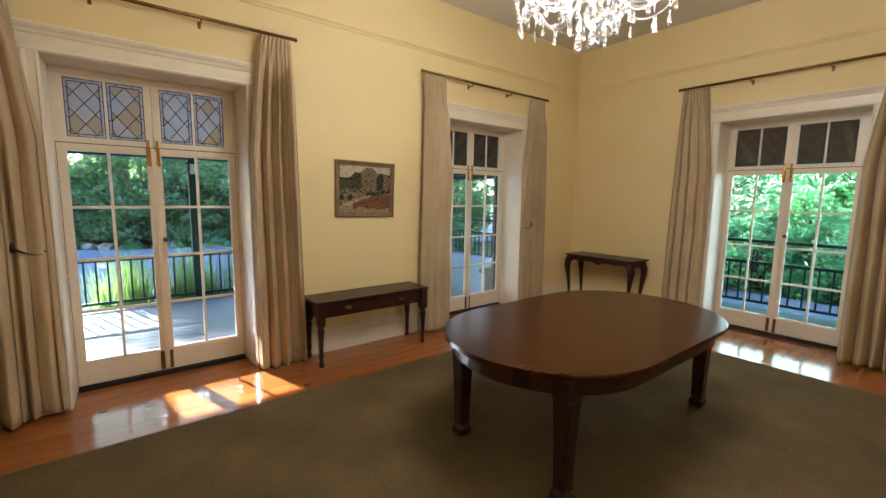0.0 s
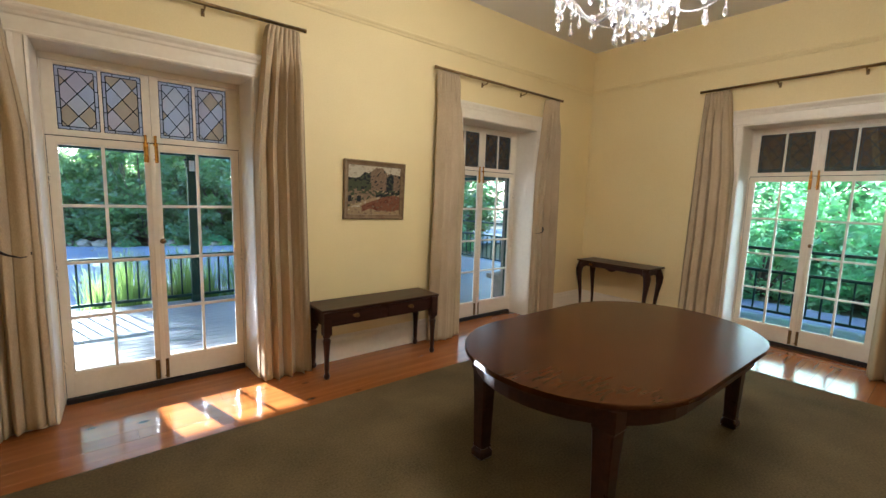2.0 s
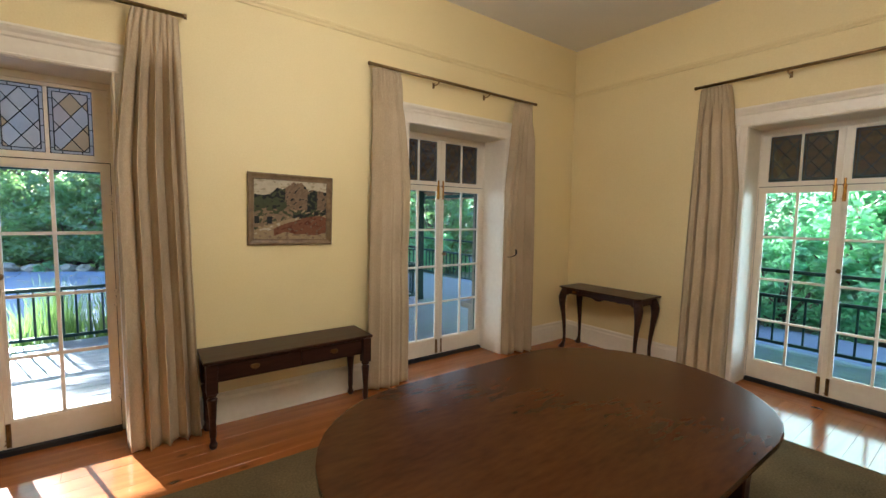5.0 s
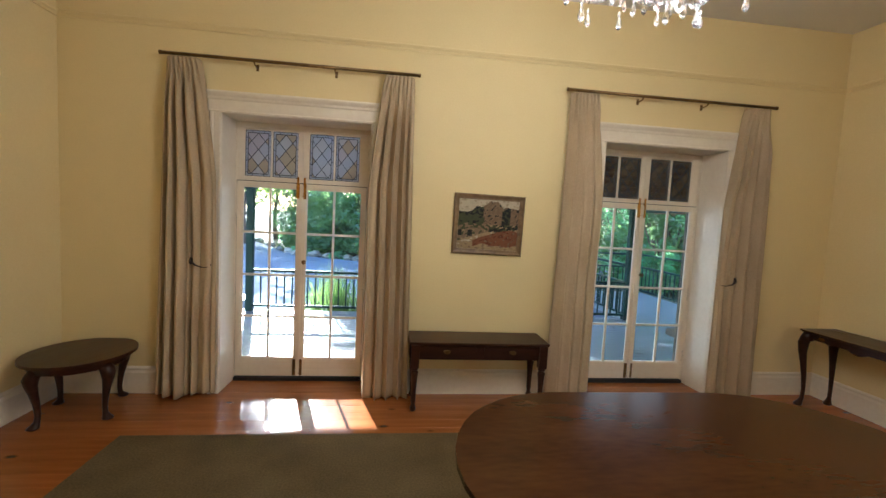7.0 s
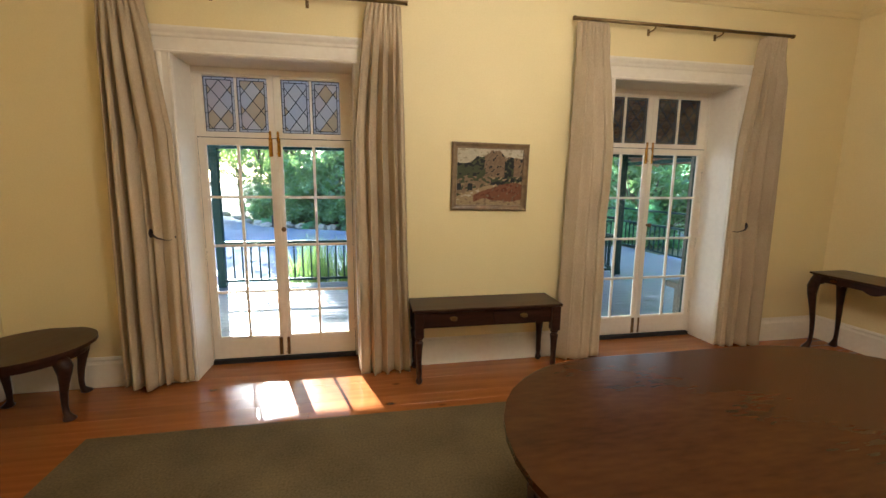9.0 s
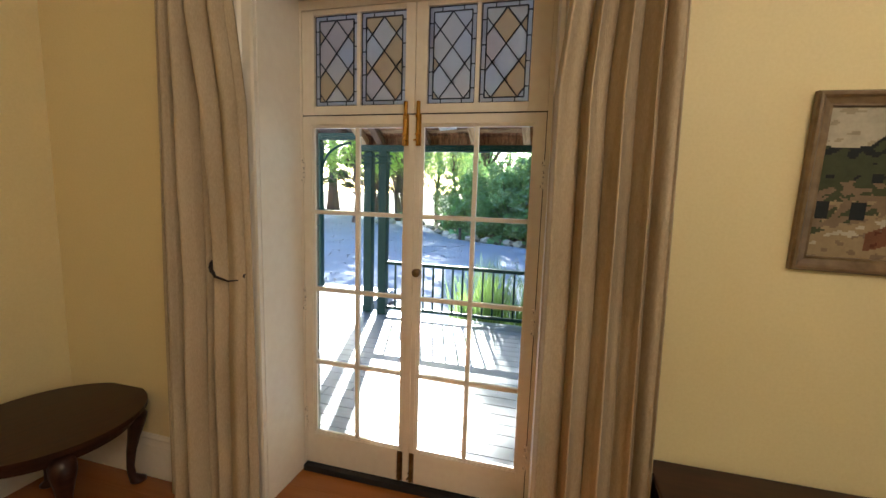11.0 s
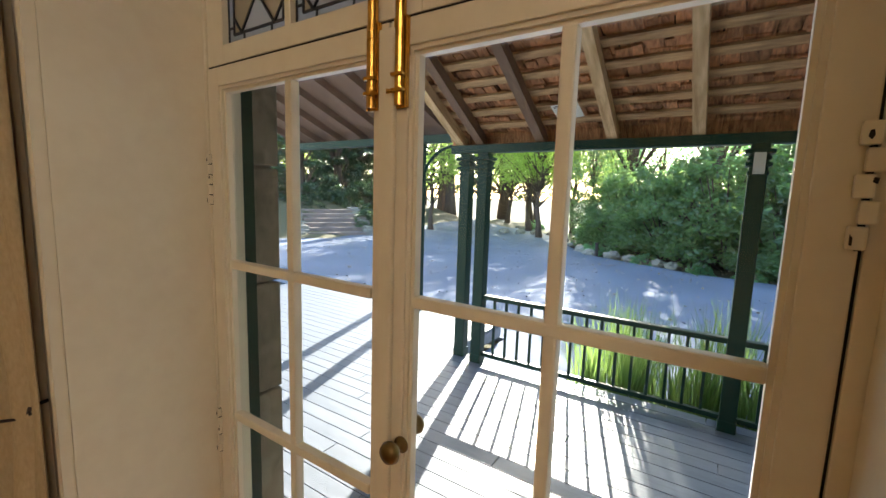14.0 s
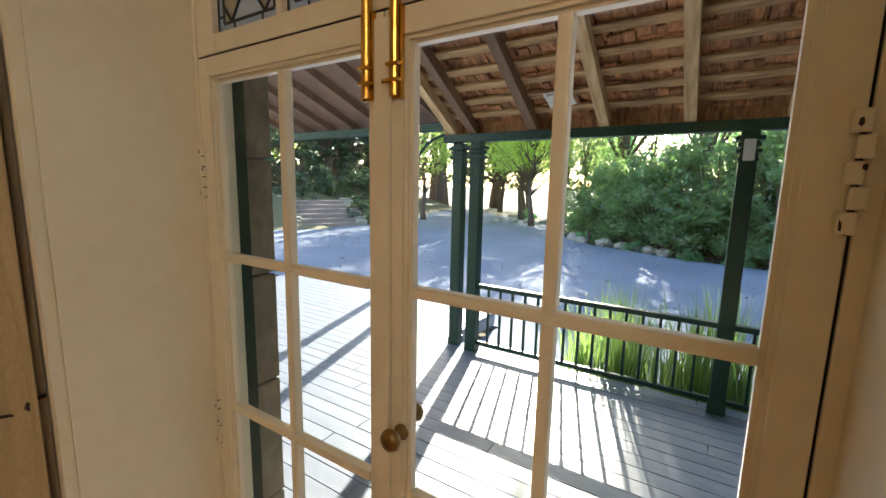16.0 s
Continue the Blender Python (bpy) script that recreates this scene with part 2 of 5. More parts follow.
def box(x0, x1, y0, y1, z0, z1, bevel=0.0, bm=None):
    own = bmesh.new()
    bmesh.ops.create_cube(own, size=1.0, matrix=Matrix.LocRotScale(((x0 + x1) / 2, (y0 + y1) / 2, (z0 + z1) / 2), None, (abs(x1 - x0), abs(y1 - y0), abs(z1 - z0))))
    if bevel:
        bmesh.ops.bevel(own, geom=own.edges[:], offset=bevel, segments=2, affect="EDGES", profile=0.6)
    if bm is None:
        return own
    return join(bm, own)


def join(bm, other, m=None):
    if m is not None:
        other.transform(m)
    me = bpy.data.meshes.new("tmp")
    other.to_mesh(me)
    other.free()
    bm.from_mesh(me)
    bpy.data.meshes.remove(me)
    return bm


def rings(loops, closed_ends=True, bm=None):
    """Skins a row of vertex loops that have the same count."""
    bm = bm or bmesh.new()
    vs = [[bm.verts.new(p) for p in lp] for lp in loops]
    k = len(vs[0])
    for a, b in zip(vs, vs[1:]):
        for i in range(k):
            bm.faces.new((a[i], a[(i + 1) % k], b[(i + 1) % k], b[i]))
    if closed_ends:
        bm.faces.new(vs[0][::-1])
        bm.faces.new(vs[-1])
    return bm


def lathe(profile, seg=16, bm=None, at=(0, 0, 0)):
    """A turned shape: (radius, height) from bottom to top."""
    return rings([[(at[0] + r * math.cos(2 * math.pi * i / seg), at[1] + r * math.sin(2 * math.pi * i / seg), at[2] + z) for i in range(seg)] for r, z in profile], bm=bm)


def tube(points, radii, seg=8, bm=None):
    """A limb along points; radii one each."""
    loops = []
    pts = [Vector(p) for p in points]
    for i, p in enumerate(pts):
        d = (pts[min(i + 1, len(pts) - 1)] - pts[max(i - 1, 0)]).normalized()
        side = d.cross(Vector((0.31, 0.95, 0.05))).normalized()
        up = d.cross(side).normalized()
        r = radii[i] if isinstance(radii, (list, tuple)) else radii
        loops.append([p + (side * math.cos(2 * math.pi * k / seg) + up * math.sin(2 * math.pi * k / seg)) * r for k in range(seg)])
    return rings(loops, bm=bm)


def prism(outline, z0, z1, bm=None, bevel=0.0):
    """A plate with the given outline, counter-clockwise."""
    own = rings([[(x, y, z0) for x, y in outline], [(x, y, z1) for x, y in outline]])
    if bevel:
        edges = [e for e in own.edges if abs(e.verts[0].co.z - e.verts[1].co.z) < 1e-6]
        bmesh.ops.bevel(own, geom=edges, offset=bevel, segments=3, affect="EDGES", profile=0.5)
    return own if bm is None else join(bm, own)


def moulding(profile, a, b, inward, bm=None):
    """A profile (out from the wall, height) drawn straight from a to b; inward is the way off the wall."""
    a, b, w = Vector(a), Vector(b), Vector(inward)
    return rings([[p + w * o + Vector((0, 0, h)) for o, h in profile] for p in (a, b)], bm=bm)

# ---- the room ----
XC, XB, YA, YD = -1.95, 5.54, -0.31, -5.6      # inner faces of the walls
TOP = 3.83
HALF, HEAD = 0.69, 2.555                        # door openings
DOORS_A = (0.0, 3.58)
DOOR_B = -2.95
OUT_A, OUT_B = 0.24, 6.09                       # outer faces


def plain_wall(name, boxes, mat, label):
    bm = bmesh.new()
    for b in boxes:
        box(*b, bm=bm)
    return tagged(part(name, bm, mat), label, "wall", kind="structure")


def wall_a_boxes(y0, y1, half, head):
    xs = [XC - 0.5, DOORS_A[0] - half, DOORS_A[0] + half, DOORS_A[1] - half, DOORS_A[1] + half, XB]
    return [(xs[0], xs[1], y0, y1, -0.3, 4.0), (xs[2], xs[3], y0, y1, -0.3, 4.0), (xs[4], xs[5], y0, y1, -0.3, 4.0)] + [(c - half, c + half, y0, y1, head, 4.0) for c in DOORS_A]


wall_north = plain_wall("wall_north", wall_a_boxes(YA, 0.13, HALF, HEAD), PLASTER, "pale yellow painted plaster wall with two glazed door openings")
wall_outer = plain_wall("wall_outside_north", wall_a_boxes(0.13, OUT_A - 0.012, HALF, HEAD), STONE, "grey sandstone outer face of the house wall")
wall_east = plain_wall("wall_east", [(XB, OUT_B, YD - 0.3, DOOR_B - HALF, -0.3, 4.0), (XB, OUT_B, DOOR_B + HALF, OUT_A, -0.3, 4.0), (XB, OUT_B, DOOR_B - HALF, DOOR_B + HALF, HEAD, 4.0)], PLASTER, "pale yellow painted plaster wall with one glazed door opening")
wall_west = plain_wall("wall_west", [(XC - 0.3, XC, YD - 0.3, YA, -0.3, 4.0)], PLASTER, "plain pale yellow painted plaster wall")
wall_south = plain_wall("wall_south", [(XC, XB, YD - 0.3, YD, -0.3, 4.0)], PLASTER, "plain pale yellow painted plaster wall")
bm = box(XC - 0.3, XB + 0.3, YD - 0.3, YA + 0.3, TOP, TOP + 0.15)
ceiling = tagged(part("ceiling", bm, CEILING), "flat off-white painted plaster ceiling", "ceiling", kind="structure")

PICTURE_RAIL = [(0, -0.03), (0.012, -0.03), (0.018, -0.012), (0.03, 0.0), (0.034, 0.014), (0.026, 0.022), (0.012, 0.026), (0, 0.03)]
SKIRTING = [(0, 0), (0.024, 0), (0.024, 0.19), (0.02, 0.2), (0.016, 0.215), (0.018, 0.228), (0.008, 0.245), (0, 0.245)]
rail_room = tagged(new("picture_rail"), "thin moulded picture rail painted like the yellow wall", "picture rail", kind="structure")
skirt_room = tagged(new("baseboard"), "tall moulded baseboard in cream gloss paint", "baseboard", kind="structure")
sides = [((XC, YA, 0), (XB, YA, 0), (0, -1, 0)), ((XB, YA, 0), (XB, YD, 0), (-1, 0, 0)), ((XC, YD, 0), (XC, YA, 0), (1, 0, 0)), ((XB, YD, 0), (XC, YD, 0), (0, 1, 0))]
for a, b, w in sides:
    up = Vector((0, 0, 3.262))
    part("rail_length", moulding(PICTURE_RAIL, Vector(a) + up, Vector(b) + up, w), PLASTER, rail_room)
runs = [((XC, YA, 0), (DOORS_A[0] - 0.74, YA, 0), (0, -1, 0)), ((DOORS_A[0] + 0.775, YA, 0), (DOORS_A[1] - 0.74, YA, 0), (0, -1, 0)), ((DOORS_A[1] + 0.775, YA, 0), (XB, YA, 0), (0, -1, 0)),
        ((XB, YA, 0), (XB, DOOR_B + 0.74, 0), (-1, 0, 0)), ((XB, DOOR_B - 0.775, 0), (XB, YD, 0), (-1, 0, 0)), sides[2], sides[3]]
for a, b, w in runs:
    part("baseboard_length", moulding(SKIRTING, a, b, w), CREAM, skirt_room)

# floor bed under the boards
floor = tagged(part("floor", box(XC, XB, YD, YA, -0.2, -0.022), FLOORBED_ROOFSHADE), "polished red-brown timber floor boards with knots", "floor", kind="structure")


# ---- glazed doors ----
def clip(poly, axis, limit, keep_less):
    out = []
    for i, p in enumerate(poly):
        q = poly[(i + 1) % len(poly)]
        a, b = (p[axis] <= limit) == keep_less, (q[axis] <= limit) == keep_less
        if a:
            out.append(p)
        if a != b:
            t = (limit - p[axis]) / (q[axis] - p[axis])
            out.append(tuple(p[k] + t * (q[k] - p[k]) for k in (0, 1)))
    return out


def plate_xz(poly, y, thick):
    return rings([[(x, y, z) for x, z in poly], [(x, y + thick, z) for x, z in poly]])


def bar_xz(a, b, y, w, d, bm):
    """A flat strip from a to b in the door's plane."""
    v = Vector((b[0] - a[0], b[1] - a[1]))
    n = Vector((-v.y, v.x)).normalized() * w / 2
    poly = [(a[0] + n.x, a[1] + n.y), (a[0] - n.x, a[1] - n.y), (b[0] - n.x, b[1] - n.y), (b[0] + n.x, b[1] + n.y)]
    return join(bm, plate_xz(poly, y, d))


def leaded_light(sash, x0, x1, z0, z1, seed):
    """Diamond quarries in a border of small white pieces, held by lead."""
    rnd = random.Random(seed)
    y, g = 0.022, 0.022
    ix0, ix1, iz0, iz1 = x0 + g, x1 - g, z0 + g, z1 - g
    xc, dx, dz = (ix0 + ix1) / 2, (ix1 - ix0) / 3.0, (iz1 - iz0) / 2.5
    lead = bmesh.new()
    for i in range(-2, 3):
        for j in range(-1, 8):
            if (i + j) % 2:
                continue
            cx, cz = xc + i * dx, iz0 + j * dz / 2
            poly = [(cx - dx, cz), (cx, cz - dz / 2), (cx + dx, cz), (cx, cz + dz / 2)]
            for ax, lim, less in ((0, ix1, True), (0, ix0, False), (1, iz1, True), (1, iz0, False)):
                poly = clip(poly, ax, lim, less) if poly else poly
            if len(poly) < 3 or max(p[0] for p in poly) - min(p[0] for p in poly) < 0.01:
                continue
            part("quarry", plate_xz(poly, y, 0.003), QUARRIES[rnd.choice((0, 0, 1, 1, 2, 3))], sash).visible_shadow = False
            for k, p in enumerate(poly):
                q = poly[(k + 1) % len(poly)]
                if abs(p[0] - q[0]) > 1e-4 and abs(p[1] - q[1]) > 1e-4:
                    bar_xz(p, q, y - 0.003, 0.0055, 0.009, lead)
    for a, b in (((ix0, iz0), (ix1, iz0)), ((ix1, iz0), (ix1, iz1)), ((ix1, iz1), (ix0, iz1)), ((ix0, iz1), (ix0, iz0)), ((x0, z0), (x1, z0)), ((x1, z0), (x1, z1)), ((x1, z1), (x0, z1)), ((x0, z1), (x0, z0))):
        bar_xz(a, b, y - 0.002, 0.006, 0.007, lead)
    for k in range(4):
        z = z0 + (z1 - z0) * (k + 0.35) / 4
        bar_xz((x0, z), (ix0, z), y - 0.002, 0.005, 0.007, lead)
        bar_xz((ix1, z + 0.03), (x1, z + 0.03), y - 0.002, 0.005, 0.007, lead)
    for k in range(2):
        x = x0 + (x1 - x0) * (k + 0.6) / 2.2
        bar_xz((x, z0), (x, iz0), y - 0.002, 0.005, 0.007, lead)
        bar_xz((x, iz1), (x, z1), y - 0.002, 0.005, 0.007, lead)
    part("lead_came", lead, LEAD, sash, "black lead lattice")
    for b in ((x0, ix0, z0, z1), (ix1, x1, z0, z1), (ix0, ix1, z0, iz0), (ix0, ix1, iz1, z1)):
        part("border_glass", plate_xz([(b[0], b[2]), (b[1], b[2]), (b[1], b[3]), (b[0], b[3])], y, 0.003), BORDER, sash).visible_shadow = False


ROWS = (0.236, 0.650, 1.068, 1.490, 1.925)


def door_leaf(door, side):
    """One glazed leaf, two panes wide and four high; side -1 or 1."""
    a, b = (-0.607, -0.002) if side < 0 else (0.002, 0.633)
    g0, g1 = (-0.548, -0.048) if side < 0 else (0.056, 0.575)
    mid = (g0 + g1) / 2
    y0, y1 = 0.0, 0.036
    bm = bmesh.new()
    st = 0.014
    box(a, g0 - st, y0, y1, 0.04, 1.984, 0.002, bm)
    box(g1 + st, b, y0, y1, 0.04, 1.984, 0.002, bm)
    box(g0 - st, g1 + st, y0, y1, 0.04, ROWS[0] - st, 0.003, bm)
    box(g0 - st, g1 + st, y0, y1, ROWS[4] + st, 1.984, 0.002, bm)
    # stepped moulding round the glass
    for k, (inset, dep) in enumerate(((-0.014, 0.006), (-0.007, 0.013))):
        w = 0.007
        box(g0 + inset, g0 + inset + w, dep, y1 - 0.006, ROWS[0] + inset, ROWS[4] - inset, 0, bm)
        box(g1 - inset - w, g1 - inset, dep, y1 - 0.006, ROWS[0] + inset, ROWS[4] - inset, 0, bm)
        box(g0 + inset + w, g1 - inset - w, dep, y1 - 0.006, ROWS[0] + inset, ROWS[0] + inset + w, 0, bm)
        box(g0 + inset + w, g1 - inset - w, dep, y1 - 0.006, ROWS[4] - inset - w, ROWS[4] - inset, 0, bm)
    box(mid - 0.011, mid + 0.011, 0.008, y1 - 0.004, ROWS[0], ROWS[4], 0.004, bm)
    for z in ROWS[1:4]:
        box(g0, g1, 0.007, y1 - 0.005, z - 0.011, z + 0.011, 0.004, bm)
    if side < 0:
        box(-0.016, 0.020, -0.012, 0.0, 0.05, 1.97, 0.005, bm)       # the covering strip where the leaves meet
    leaf = part("leaf", bm, CREAM, door)
    for x0, x1 in ((g0, mid), (mid, g1)):
        for z0, z1 in zip(ROWS, ROWS[1:]):
            part("pane", box(x0 + 0.004, x1 - 0.004, 0.024, 0.027, z0 + 0.004, z1 - 0.004), PANE, leaf).visible_shadow = False
    # bolts at the top and the foot: a channelled plate, a stout rod, two clasps and a small thumb knob
    xb = -0.034 if side < 0 else 0.030
    # the upper bolt's amber reflection is put into a brighter metal than the lower's
    for z0, z1, mat in ((1.835, 2.045, BRASS), (0.05, 0.215, BRONZE)):
        own = box(xb - 0.0155, xb + 0.0155, -0.0045, 0.0, z0, min(z1, 1.985), 0.001)
        tube([(xb, -0.007, z0 + 0.004), (xb, -0.007, z1)], 0.0098, 14, own)
        for dx in (-0.0125, 0.0125):
            box(xb + dx - 0.0018, xb + dx + 0.0018, -0.008, -0.004, z0, min(z1, 1.985), 0.0006, own)
        for z in (z0 + 0.026, z0 + 0.052):
            box(xb - 0.0130, xb + 0.0130, -0.0185, -0.004, z, z + 0.006, 0.001, own)
        tube([(xb, -0.012, z0 + 0.026), (xb - side * 0.010, -0.020, z0 + 0.026), (xb - side * 0.016, -0.024, z0 + 0.026)], [0.003, 0.003, 0.0048], 8, own)
        part("bolt", own, mat, leaf, "worn brass slide bolt")
    # hinges with their knuckles on the outer edge
    xh = a + 0.004 if side < 0 else b - 0.002
    wide = 0.0055 if side < 0 else 0.0078
    for z in (0.25, 0.95, 1.645):
        own = bmesh.new()
        for k in range(5):
            dx = 0.0035 if k % 2 else -0.0025
            box(xh + dx - wide, xh + dx + wide, -0.0105, 0.0, z + k * 0.026, z + k * 0.026 + 0.0238, 0.0022, own)
        hinge = part("hinge", own, CREAM, leaf, "paint-covered hinge")
        # a near-black core colours in the shade between the knuckles
        own = box(xh - 0.0022, xh + 0.0025, -0.008, -0.0002, z - 0.001, z + 0.1278)
        part("hinge_pin", own, GAPSHADE_SILL, hinge, "near-black core standing for the shade between the knuckles")
        own = prism([(xh - 0.006, z + 0.112), (xh - 0.003, z + 0.109), (xh - 0.001, z + 0.113), (xh - 0.002, z + 0.119), (xh - 0.005, z + 0.118)], 0.0095, 0.0107)
        prism([(xh - 0.0085, z + 0.005), (xh - 0.006, z + 0.004), (xh - 0.006, z + 0.012), (xh - 0.0085, z + 0.016)], 0.0095, 0.0107, own)
        prism([(xh + 0.002, z + 0.068), (xh + 0.006, z + 0.066), (xh + 0.007, z + 0.072), (xh + 0.003, z + 0.073)], 0.0095, 0.0107, own)
        own.transform(Matrix(((1, 0, 0, 0), (0, 0, -1, 0), (0, 1, 0, 0), (0, 0, 0, 1))))
        part("paint_chip", own, IRON, hinge, "bare metal where the paint has chipped")
    if side > 0:
        for y, way in ((-0.001, -1), (0.036, 1)):
            prof = [(0.016, 0), (0.016, 0.004), (0.007, 0.008), (0.007, 0.020), (0.018, 0.026), (0.022, 0.035), (0.018, 0.044), (0.006, 0.048)]
            knob = lathe(prof, 16)
            knob.transform(Matrix.Translation((0.022 if way > 0 else 0.045, y, 1.212)) @ Matrix.Rotation(radians(90 * (1 if way < 0 else -1)), 4, "X"))
            part("knob", knob, BRONZE, leaf, "round dark metal knob", smooth=True)
    return leaf


def glazed_door():
    door = new("door_1")
    # frame: jambs, head and the rail under the top lights
    bm = bmesh.new()
    box(-0.685, -0.6105, -0.001, 0.09, 0.0, 2.55, 0.002, bm)
    box(0.6365, 0.685, -0.001, 0.09, 0.0, 2.55, 0.002, bm)
    box(-0.6105, 0.6365, -0.001, 0.09, 2.50, 2.55, 0.002, bm)
    part("frame", bm, CREAM, door)
    part("threshold", box(-0.611, 0.637, -0.03, 0.13, -0.02, 0.034, 0.003), GAPSHADE_SILL, door, "dark worn timber threshold")
    part("outer_frame", box(-0.70, -0.622, 0.0902, 0.13, -0.1, 2.54), GREEN, door, "dark green painted outer frame")
    part("outer_frame", box(0.64, 0.70, 0.0902, 0.13, -0.1, 2.54), GREEN, door, "dark green painted outer frame")
    # near-black strips put the shade of the gap round the leaves into colour
    gaps = box(-0.611, 0.637, 0.006, 0.036, 1.980, 1.994)
    box(-0.611, -0.6065, 0.006, 0.036, 0.04, 1.980, 0, gaps)
    box(0.6325, 0.637, 0.006, 0.036, 0.04, 1.980, 0, gaps)
    part("draught_strip", gaps, GAPSHADE_SILL, door, "near-black strips standing for the shade in the gap round the leaves")
    door_leaf(door, -1)
    door_leaf(door, 1)
    # top lights: a fixed sash each side with two leaded lights
    for s, (a, b, l0, l1, m) in enumerate(((-0.609, 0.006, -0.540, -0.044, -0.292), (0.008, 0.635, 0.066, 0.548, 0.307))):
        bm = bmesh.new()
        box(a, l0, 0.004, 0.042, 1.99, 2.498, 0.002, bm)
        box(l1, b, 0.004, 0.042, 1.99, 2.498, 0.002, bm)
        box(l0, l1, 0.004, 0.042, 1.99, 2.034, 0.002, bm)
        box(l0, l1, 0.004, 0.042, 2.474, 2.498, 0.002, bm)
        box(m - 0.010, m + 0.010, 0.006, 0.040, 2.034, 2.474, 0.002, bm)
        sash = part("top_light", bm, CREAM, door)
        leaded_light(sash, l0 + 0.002, m - 0.012, 2.036, 2.472, 11 + s * 2)
        leaded_light(sash, m + 0.012, l1 - 0.002, 2.036, 2.472, 12 + s * 2)
    # splayed lining of the deep opening
    for s in (-1, 1):
        a0, a1 = (0.620, 0.627) if s < 0 else (0.655, 0.672)
        outl = [(a0, -0.0015), (0.689, -0.0015), (0.689, YA - 0.003), (a1, YA - 0.003)]
        bm = prism([(s * x, y) for x, y in outl][::s], 0.0, 2.5445)
        part("reveal_lining", bm, CREAM, door)
    part("reveal_lining", box(-0.689, 0.689, YA - 0.003, -0.0015, 2.545, 2.5545), CREAM, door)
    # architrave with its steps
    prof = [(0.0, 0.0), (0.0, 0.022), (0.012, 0.026), (0.018, 0.018), (0.060, 0.020), (0.070, 0.030), (0.084, 0.034), (0.098, 0.022), (0.098, 0.0)]
    for s in (-1, 1):
        loops = [[(s * ((0.630 if s < 0 else 0.675) + o), YA - 0.0035 - h, z) for o, h in prof] for z in (0.0, 2.548)]
        part("architrave", rings(loops), CREAM, door)
    head = [(0.0, 2.5485), (0.022, 2.5485), (0.026, 2.562), (0.018, 2.568), (0.018, 2.655), (0.026, 2.664), (0.030, 2.682), (0.044, 2.700), (0.050, 2.716), (0.046, 2.73), (0.0, 2.734)]
    part("architrave", moulding(head, (-0.742, YA - 0.0035, 0), (0.786, YA - 0.0035, 0), (0, -1, 0)), CREAM, door)
    return door


door_1 = tagged(glazed_door(), "cream-painted glazed double door with leaded top lights, shut", "glazed door", group="glazed doors of the room", kind="structure")
door_2 = copy_thing(door_1, pose(DOORS_A[1], 0, 0))
door_2.name = "door_2"
door_3 = copy_thing(door_1, pose(XB - YA, DOOR_B, 0, 0, 0, -90))
door_3.name = "door_3"
# shade behind the lights over the two far doors is put into darker glass
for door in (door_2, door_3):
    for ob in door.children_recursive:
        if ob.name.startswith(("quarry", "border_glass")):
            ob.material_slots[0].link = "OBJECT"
            ob.material_slots[0].material = SHADEDQUARRY


# ---- curtains and rods ----
def curtain_rod():
    rod = new("curtain_rod")
    part("rod", tube([(-1.085, -0.095, 2.99), (1.085, -0.095, 2.99)], 0.0145, 14), BRONZE, rod, smooth=True)
    for s in (-1, 1):
        part("end_cap", tube([(s * 1.083, -0.095, 2.99), (s * 1.10, -0.095, 2.99)], [0.018, 0.017], 14), BRONZE, rod)
    for x in (-0.98, -0.335, 0.345, 0.98):
        own = box(x - 0.012, x + 0.012, -0.006, 0.0, 2.93, 2.985, 0.002)
        tube([(x, -0.004, 2.955), (x, -0.07, 2.955), (x, -0.095, 2.965), (x, -0.095, 2.978)], [0.006, 0.006, 0.007, 0.009], 8, own)
        part("bracket", own, BRONZE, rod)
    return rod


rod = tagged(curtain_rod(), "slim dark bronze curtain rod fixed above the door", "curtain rod", group="curtain rods")
rod.matrix_basis = pose(0, YA, 0)
copy_thing(rod, pose(DOORS_A[1], YA, 0))
copy_thing(rod, pose(XB, DOOR_B, 0, 0, 0, -90))


